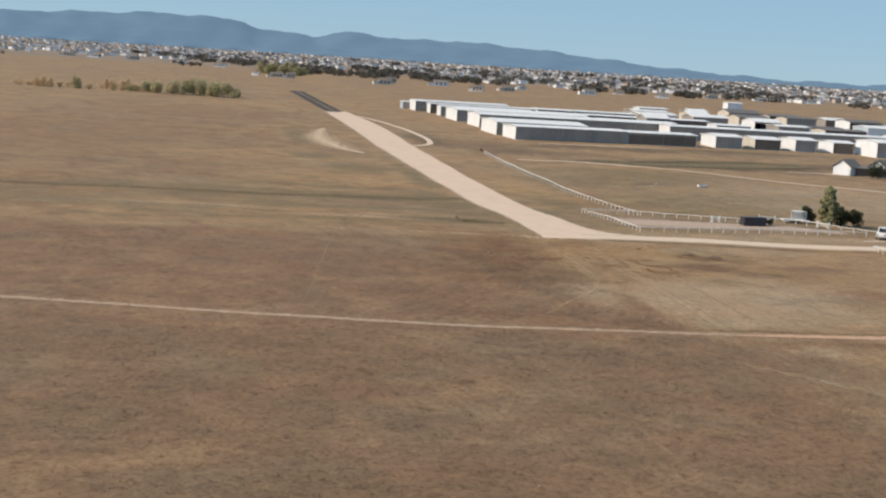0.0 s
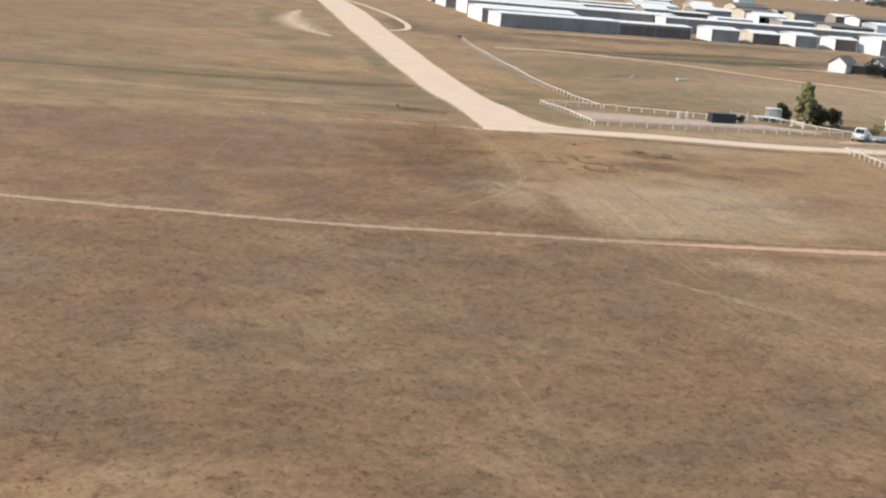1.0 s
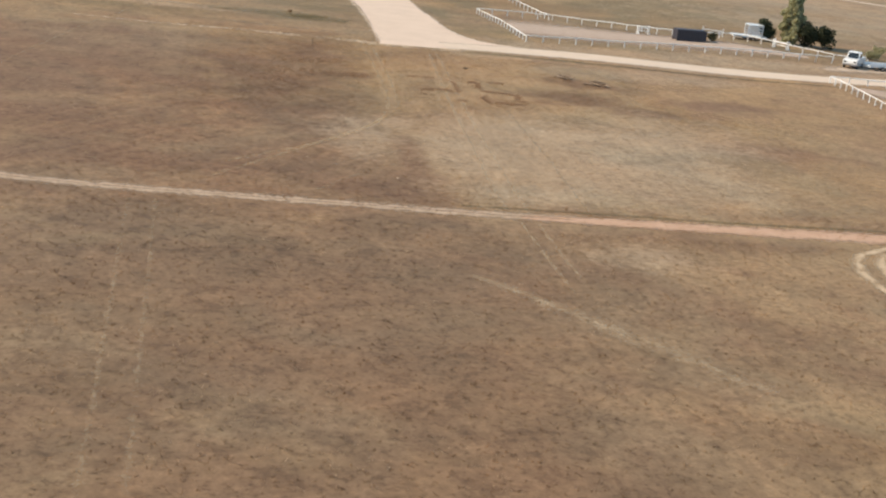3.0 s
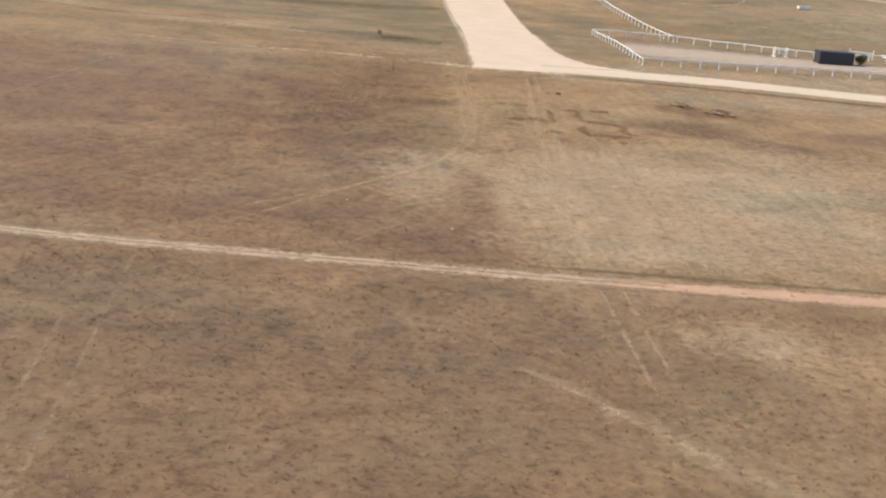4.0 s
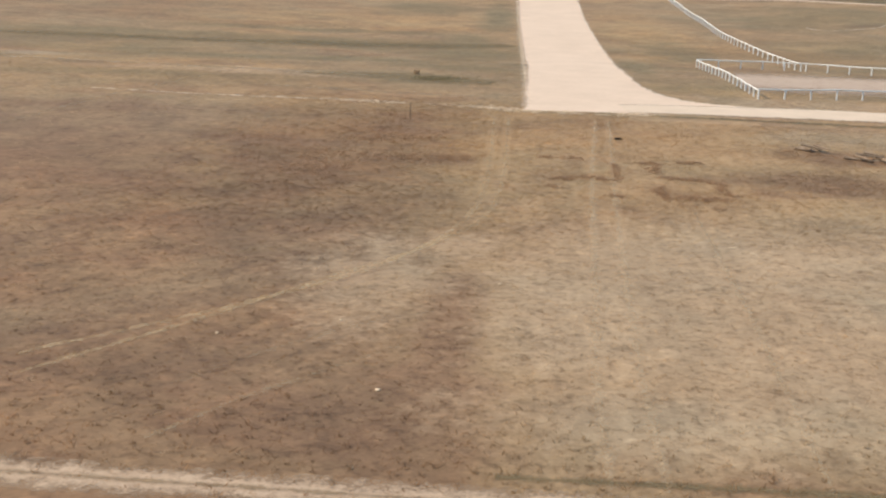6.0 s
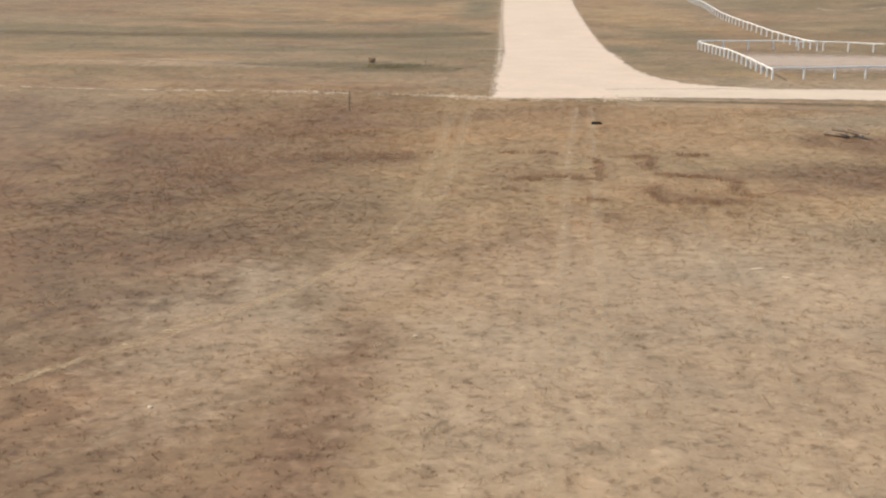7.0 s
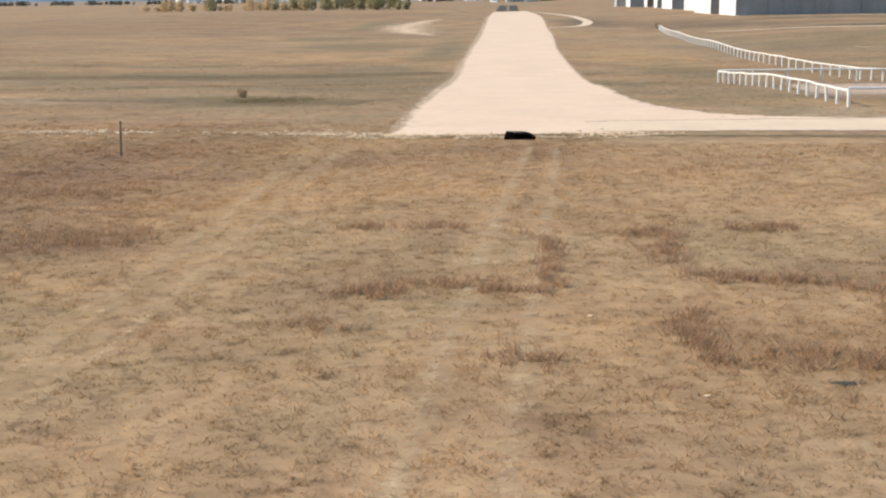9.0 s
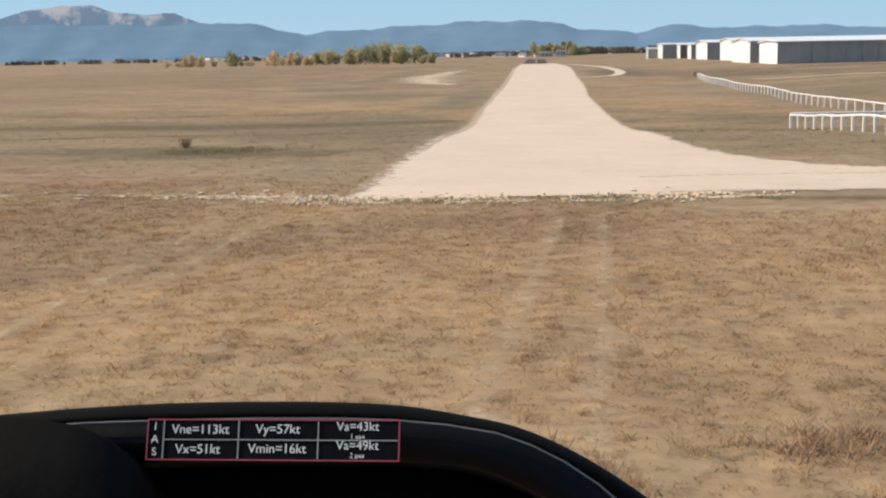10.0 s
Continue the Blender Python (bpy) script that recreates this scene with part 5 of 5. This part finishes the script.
def off_paths(x, y):
    """Where grass grows: not on the runway, roads and tracks."""
    on = (x > -0.6) & (x < 10.8) & (y > -3.5) & (y < 330)
    on |= (x > 8) & (y > -7.2 - 0.02 * x) & (y < 2.6) | ((x > 9) & (x < 13.5) & (y > 0) & (y < 12))
    on |= (np.abs(y + 80.2 - 0.006 * np.minimum(x, 0) ** 2 * (x > -30)) < 1.1) & (x > -20) | (np.abs(y + 71 + (x + 53) * 0.19) < 1.1) & (x <= -20)
    thin = np.sin(x * 131.0 + y * 57.0) > -0.3  # some tufts stand in the ruts too
    for xs in ((-6.8, -3.6, -2.9, -2.8), (-6.5, -2.8, -1.9, -1.7)):
        on |= (np.abs(x - np.interp(y, (-52, -41, -28, -8), xs)) < 0.36) & (y > -52) & (y < -7) & thin
    for xs in ((2.4, 3.6, 5.2), (3.8, 4.9, 6.2)):
        on |= (np.abs(x - np.interp(y, (-52, -30, -6), xs)) < 0.22) & (y > -52) & (y < -6) & thin
    return ~on


def scatter(rng, n, x0, x1, y0, y1):
    x, y = rng.uniform(x0, x1, n), rng.uniform(y0, y1, n)
    edge = np.minimum(np.minimum(x - x0, x1 - x) / 9.0, np.minimum(y - y0, y1 - y) / 7.0)
    k = off_paths(x, y) & (edge + rng.uniform(-0.5, 0.5, n) > 0.15)
    return x[k], y[k]


def patchy(rng, n, x0, x1, y0, y1, size, cut):
    """Points thrown only where a slow wave field is high, for uneven patches."""
    x, y = scatter(rng, n, x0, x1, y0, y1)
    f = np.sin(x / size + 1.7 * np.sin(y / size * 0.7)) + np.sin(y / size * 1.3 + 1.9 * np.sin(x / size * 0.6 + 2)) + rng.normal(0, 0.45, len(x))
    return x[f > cut], y[f > cut]


def grow():
    rng = np.random.default_rng(33)
    x, y = scatter(rng, 72000, -24, 30, -48, 3)
    blades("grass", rng, x, y, 8, 0.06, 0.009, 2.0, M_STRAW, "dry straw grass tufts on the near field", "grass")
    x, y = scatter(rng, 30000, -34, 42, -84, -34)
    blades("grass", rng, x, y, 6, 0.075, 0.012, 1.9, M_STRAW, "dry straw grass tufts on the field", "grass")
    x, y = scatter(rng, 24000, -70, 70, -158, -70)
    blades("grass", rng, x, y, 5, 0.14, 0.018, 1.5, M_STRAW, "dry straw grass beyond the dirt track", "grass")
    x, y = scatter(rng, 26000, -60, 52, -12, 90)
    blades("grass", rng, x, y, 6, 0.07, 0.016, 2.4, M_STRAW, "dry straw grass beside the runway", "grass")
    x, y = patchy(rng, 13000, -22, 28, -42, -5, 2.2, -0.3)
    blades("grass", rng, x, y, 14, 0.085, 0.006, 1.6, M_STRAW, "taller pale straw tufts on the near field", "grass", 0.15)
    x, y = patchy(rng, 8000, -40, 30, -82, 2, 3.0, 0.9)
    blades("weeds", rng, x, y, 9, 0.07, 0.010, 1.1, M_WEED, "low brown weeds in uneven patches", "weeds", 0.25)
    x, y = patchy(rng, 12000, -80, 70, -160, -78, 6.0, 0.8)
    blades("weeds", rng, x, y, 6, 0.13, 0.018, 1.4, M_WEED, "low brown weeds beyond the dirt track", "weeds", 0.3)
    x, y = patchy(rng, 3600, -70, 4, 0, 70, 6.0, 0.9)
    blades("weeds", rng, x, y, 7, 0.07, 0.018, 2.4, M_DARKWEED, "dull olive weeds beside the runway", "weeds", 0.3)
    x, y = scatter(rng, 450, -24, 30, -50, 0)
    blades("tufts", rng, x, y, 9, 0.035, 0.016, 2.2, M_DASH, "small dark tufts dotted over the mown field", "tufts", 0.34)
    x, y = patchy(rng, 2800, -60, 60, -150, -48, 4.0, 0.5)
    blades("tufts", rng, x, y, 14, 0.10, 0.015, 1.2, M_DASH, "small dark tufts dotted over the rough field", "tufts", 0.3)
    blades("weeds", rng, rng.normal(-8.6, 1.2, 260), rng.normal(16.0, 0.8, 260), 9, 0.20, 0.014, 1.0, M_OLIVEWEED, "low olive weed clump in dry grass", "weeds", 0.3)
    x = np.concatenate([rng.normal(0.5, 1.6, 60), rng.normal(6.5, 0.8, 40), rng.uniform(-3, 11, 90)])
    blades("weeds", rng, x, -4.3 + rng.normal(0, 0.35, 190), 7, 0.13, 0.012, 0.9, M_DARKWEED, "olive weeds among the edging stones", "weeds", 0.25)
    x, y = patchy(rng, 9000, 8, 64, -44, -4, 4.0, 0.9)
    blades("weeds", rng, x, y, 6, 0.13, 0.015, 1.4, M_WEED, "low brown weeds by the gravel road", "weeds", 0.3)


def weed_bed(points, width, n, seed, label, high=0.2):
    """Separate tufts of thin reddish stems along a short line, with gaps between them."""
    rng = np.random.default_rng(seed)
    line = smooth_line([(*p, 0) for p in points], 0.05)
    k = rng.integers(0, len(line), n)
    x, y = line[k, 0] + rng.normal(0, width * 0.7, n), line[k, 1] + rng.normal(0, width, n)
    blades("weed_bed", rng, x, y, 20, high, 0.010, 1.0, M_BEDWEED, label, "weeds", 0.20)


grow()
for points, width, n, label in (
    ([(0.5, -25.0), (1.3, -25.0)], 0.16, 7, "short row of reddish brown weed tufts"),
    ([(1.6, -24.9), (3.4, -25.0)], 0.20, 6, "thin row of brown weed tufts"),
    ([(0.9, -31.9), (2.3, -31.7)], 0.22, 15, "row of reddish brown weed tufts"),
    ([(0.9, -34.0), (1.1, -34.4)], 0.20, 4, "small tuft of brown weeds"),
    ([(2.6, -31.3), (3.5, -31.2), (4.5, -31.8)], 0.22, 17, "row of reddish brown weed tufts"),
    ([(4.7, -25.8), (5.2, -26.6), (5.15, -29), (5.0, -31.8)], 0.17, 26, "upright row of reddish brown weed tufts"),
    ([(4.2, -36.2), (4.9, -36.4)], 0.25, 6, "small tuft of brown weeds"),
    ([(6.8, -25.7), (7.8, -25.3), (7.7, -27.8), (7.6, -28.8)], 0.22, 28, "bent row of reddish brown weed tufts"),
    ([(9.7, -24.8), (11.0, -24.7)], 0.15, 13, "straight row of reddish brown weed tufts"),
    ([(7.4, -33.0), (7.2, -34.4), (7.4, -35.6)], 0.20, 15, "short row of reddish brown weed tufts"),
    ([(7.7, -30.2), (8.3, -30.4), (9.3, -30.4), (10.5, -31.0), (11.4, -31.6)], 0.22, 32, "long row of reddish brown weed tufts"),
    ([(11.4, -31.8), (11.2, -34.2), (11.7, -35.4)], 0.22, 20, "short row of reddish brown weed tufts"),
    ([(7.3, -35.6), (7.5, -36.6), (8.7, -36.1), (9.9, -36.3), (11.3, -36.2)], 0.24, 38, "long row of reddish brown weed tufts"),
):
    weed_bed(points, width * 1.3, n * 9 // 4, 31 + n, label)
weed_bed([(-9.0, -27.1), (-6.6, -26.4), (-4.2, -25.8)], 0.9, 150, 9, "broad bed of brown weeds")
weed_bed([(-13.1, -20.4), (-9.4, -19.2), (-6.2, -18.6)], 0.9, 100, 10, "broad bed of brown weeds")
weed_bed([(-15.5, -33.5), (-13.5, -29.6), (-14.5, -25.9), (-10.6, -27.0)], 1.2, 150, 11, "broad bed of brown weeds")
weed_bed([(8.0, -38.6), (9.6, -39.2), (10.6, -38.8)], 0.4, 12, 13, "loose brown weed tufts in mown grass")


def rubble():
    """Broken pale stones along the runway's near end, each its own piece, and a joined rest."""
    rng = random.Random(17)
    shapes = []
    for k in range(6):
        bm = bmesh.new()
        bmesh.ops.create_icosphere(bm, subdivisions=1, radius=1.0)
        for v in bm.verts:
            v.co = Vector((v.co.x * rng.uniform(0.7, 1.2), v.co.y * rng.uniform(0.6, 1.1), v.co.z * rng.uniform(0.18, 0.34)))
        shapes.append(mesh("stone", bm, M_STONE))
    root = tagged(new("rubble_edge"), "line of broken pale stones edging the runway", "stones")
    for i in range(280):
        x = rng.choice((rng.gauss(0.2, 1.2), rng.gauss(2.8, 0.5), rng.gauss(8.4, 1.0), rng.uniform(-1, 10))) if i < 215 else rng.choice((rng.gauss(-5, 1.5), rng.gauss(-13, 1.6), rng.uniform(-26, -1)))
        y = -3.9 + rng.gauss(0, 0.6) + (1.2 if x > 9 else 0) + (1.5 if x < -2 else 0)
        s = rng.choice((0.03, 0.05, 0.075, 0.10)) * rng.uniform(0.7, 1.3)
        ob = new("stone", rng.choice(shapes))
        ob.parent = root
        ob.matrix_basis = pose(x, y, level(x, y) + s * 0.3, 0, 0, rng.uniform(0, 360)) @ Matrix.Diagonal((s, s, s, 1))
    n = 800
    r2 = np.random.default_rng(18)
    x = np.concatenate([r2.normal(-0.8, 1.5, 330), r2.normal(8.2, 0.9, 130), r2.normal(3.2, 0.5, 60), r2.uniform(-6, 11.5, 150), r2.normal(-13.5, 1.8, 130)])
    y = -3.7 + r2.normal(0, 0.55, n) + np.where(x > 9.5, 0.8, 0) + np.where(x < -2, 1.0, 0) + np.where(x < -9, 1.2, 0)
    s = r2.choice((0.025, 0.04, 0.06), n, p=(0.5, 0.35, 0.15)) * r2.uniform(0.7, 1.4, n)
    base = np.array([(-1, -0.8, 0), (1.1, -0.7, 0), (0.9, 0.9, 0), (-0.9, 0.8, 0), (-0.6, -0.5, 0.7), (0.6, -0.4, 0.55), (0.5, 0.6, 0.75), (-0.5, 0.5, 0.6)])
    quads = np.array([(4, 5, 6, 7), (0, 1, 5, 4), (1, 2, 6, 5), (2, 3, 7, 6), (3, 0, 4, 7)])
    p = base[None] * r2.uniform(0.7, 1.3, (n, 8, 3)) * s[:, None, None]
    a = r2.uniform(0, 6.28, n)[:, None]
    v = np.stack([x[:, None] + p[..., 0] * np.cos(a) - p[..., 1] * np.sin(a), y[:, None] + p[..., 0] * np.sin(a) + p[..., 1] * np.cos(a), lie(x, y)[:, None] + 0.01 + p[..., 2]], -1)
    tagged(from_arrays("small_rubble", v.reshape(-1, 3), (quads[None] + 8 * np.arange(n)[:, None, None]).reshape(-1, 4), M_STONE), "small pale stone chips along the runway's end", "stones", kind="stuff")
    for x, y, s in ((-6.0, -69.5, 0.12), (-12.6, -64.2, 0.1), (-8.2, -62, 0.09), (7.0, -38.2, 0.06), (-2.0, -56.0, 0.08), (5.7, -33.6, 0.06)):
        ob = new("stone", rng.choice(shapes))
        ob.matrix_basis = pose(x, y, level(x, y) + s * 0.2, 0, 0, rng.uniform(0, 360)) @ Matrix.Diagonal((s, s, s, 1))
        tagged(ob, "pale stone lying in dry grass", "stone", "loose stones")
    for x, y, a, b in ((9.4, -47.8, 0.26, 12), (10.2, -48.9, 0.20, -20)):
        ob = new("flat_stone", shapes[2])
        ob.matrix_basis = pose(x, y, level(x, y) + 0.02, 0, 0, b) @ Matrix.Diagonal((a, 0.10, 0.08, 1))
        tagged(ob, "flat pale stone slab lying in mown grass", "stone", "loose stones")


rubble()


# ---- cockpit of the aircraft, where its flight ends ----
def cockpit():
    """The instrument cowl at the end of the flight: curved lip, face with a speed placard, black recess, left cover, wind string."""
    root = new("instrument_cowl")
    tagged(root, "black curved instrument cowl with a speed placard", "cockpit panel")
    root.matrix_basis = look((4.56, -37.84, 3.79), (-2.36, 60.85, -10.79), -1.00)
    k = 0.75 / 2300.0

    def at(u, v, depth=0.75):
        return Vector(((u - 784) * k, (441 - v) * k, -0.75)) * (depth / 0.75)

    def band(top, low, depth_top, depth_low, back, name, material, label=""):
        """A curved band between two lines, with thickness to the front."""
        n = 40
        a = smooth_line([(u, v, 0) for u, v in top], 6.0)
        b = smooth_line([(u, v, 0) for u, v in low], 6.0)
        pick = lambda c, f: c[min(len(c) - 1, int(f * (len(c) - 1) + 0.5))]
        bm = bmesh.new()
        rows = []
        for i in range(n + 1):
            f = i / n
            p, q = at(*pick(a, f)[:2], depth_top), at(*pick(b, f)[:2], depth_low)
            mid = (p + q) / 2 + Vector((0, 0, 0.006))
            rows.append([bm.verts.new(c) for c in (p, mid, q, q + Vector((0, -0.30 * back, -back)), p + Vector((0, -0.30 * back, -back)))])
        for r, s in zip(rows, rows[1:]):
            for j in range(5):
                bm.faces.new((r[j], r[j - 1], s[j - 1], s[j]))
        bm.faces.new(rows[0])
        bm.faces.new(list(reversed(rows[-1])))
        bmesh.ops.recalc_face_normals(bm, faces=bm.faces)
        for f in bm.faces:
            f.smooth = True
        return part(name, bm, material, root, label)

    black = plain("cowl_plastic", (0.0022, 0.002, 0.0022), 0.85)
    satin = plain("cowl_face", (0.0045, 0.0048, 0.0068), 0.5)
    # blacker than the cowl: the shade inside the recess is in this colour
    pit = plain("cowl_recess_shade", (0.0012, 0.0012, 0.0015), 0.95)
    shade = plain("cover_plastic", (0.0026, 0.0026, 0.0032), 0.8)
    for dull in (black, satin, pit, shade):
        dull.node_tree.nodes["Principled BSDF"].inputs["Specular IOR Level"].default_value = 0.08
    lip = [(-60, 740), (40, 731), (150, 722), (300, 714), (450, 711), (600, 712), (720, 719), (820, 735), (910, 754), (990, 786), (1070, 830), (1150, 884), (1230, 945)]
    seam = [(-60, 765), (40, 758), (150, 749), (300, 744), (450, 741), (600, 741), (700, 744), (790, 752), (880, 767), (940, 788), (1000, 818), (1060, 858), (1120, 910)]
    low = [(-60, 830), (40, 826), (150, 820), (300, 815), (450, 812), (600, 812), (690, 813), (780, 818), (850, 830), (920, 856), (985, 890), (1030, 925), (1070, 975)]
    base = [(-60, 990), (40, 990), (150, 990), (300, 990), (450, 990), (600, 990), (690, 990), (780, 990), (850, 992), (920, 994), (985, 996), (1030, 998), (1070, 1000)]
    band(lip, seam, 0.76, 0.745, 0.16, "lip", black)
    band(seam, low, 0.745, 0.74, 0.03, "face", satin, "dark satin panel face")
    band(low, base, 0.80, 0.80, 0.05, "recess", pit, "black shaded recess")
    bm = bmesh.new()
    pts = [at(u, v, 0.739) for u, v in seam]
    for p, q in zip(pts, pts[1:]):
        rod(bm, p, q, 0.0006, sides=5)
    part("edge_trim", bm, plain("trim_grey", (0.16, 0.16, 0.17), 0.4), root, "thin grey trim line")
    cover = [(-120, 738), (0, 738), (90, 746), (160, 762), (215, 800), (250, 850), (270, 920)]
    cover_low = [(-120, 1000), (0, 1000), (90, 1000), (160, 1000), (215, 1000), (250, 1000), (270, 1000)]
    band(cover, cover_low, 0.70, 0.66, 0.05, "side_cover", shade, "dark grey side cover")
    # speed placard
    white, red = plain("placard_white", (0.82, 0.82, 0.84), 0.5), plain("placard_red", (0.42, 0.06, 0.08), 0.5)
    plate = part("placard", boxes((-0.0715, -0.0115, -0.001, 0.0715, 0.0115, 0.0)), plain("placard_black", (0.006, 0.006, 0.009), 0.6), root, "black placard with red border and white lettering")
    plate.data.materials[0].node_tree.nodes["Principled BSDF"].inputs["Specular IOR Level"].default_value = 0.05
    plate.matrix_local = Matrix.Translation(at(482, 779, 0.724)) @ pose(0, 0, 0, -14, -5, 0.4)
    bar = lambda name, material, *r: part(name, boxes(*[(a, b, 0.0001, c, d, 0.0006) for a, b, c, d in r]), material, plate)
    bar("border", red, (-0.0715, 0.0108, 0.0715, 0.0115), (-0.0715, -0.0115, 0.0715, -0.0108), (-0.0715, -0.0108, -0.0708, 0.0108), (0.0708, -0.0108, 0.0715, 0.0108))
    bar("rule", plain("placard_rule", (0.35, 0.35, 0.36), 0.5), (-0.062, -0.0003, 0.0705, 0.0003), (-0.0623, -0.0105, -0.0617, 0.0105), (-0.0195, -0.0105, -0.0189, 0.0105), (0.0255, -0.0105, 0.0261, 0.0105))

    def words(text, x, y, size):
        curve = bpy.data.curves.new("lettering", "FONT")
        curve.body, curve.size, curve.align_x, curve.align_y = text, size, "CENTER", "CENTER"
        tmp = new("lettering_source", curve)
        data = bpy.data.meshes.new_from_object(tmp)
        bpy.data.objects.remove(tmp)
        data.materials.clear()
        data.materials.append(white)
        ob = new("lettering", data)
        ob.parent, ob.location = plate, (x, y, 0.0008)

    for text, x, y, size in (("Vne=113kt", -0.041, 0.0055, 0.0078), ("Vy=57kt", 0.003, 0.0058, 0.0078), ("Va=43kt", 0.048, 0.0075, 0.0074), ("1 pax", 0.048, 0.0020, 0.0040), ("Vx=51kt", -0.042, -0.0055, 0.0078), ("Vmin=16kt", 0.003, -0.0050, 0.0078), ("Va=49kt", 0.048, -0.0030, 0.0074), ("2 pax", 0.048, -0.0085, 0.0040), ("I", -0.0668, 0.0070, 0.0066), ("A", -0.0668, 0.0, 0.0066), ("S", -0.0668, -0.0070, 0.0066)):
        words(text, x, y, size * 0.94)


cockpit()
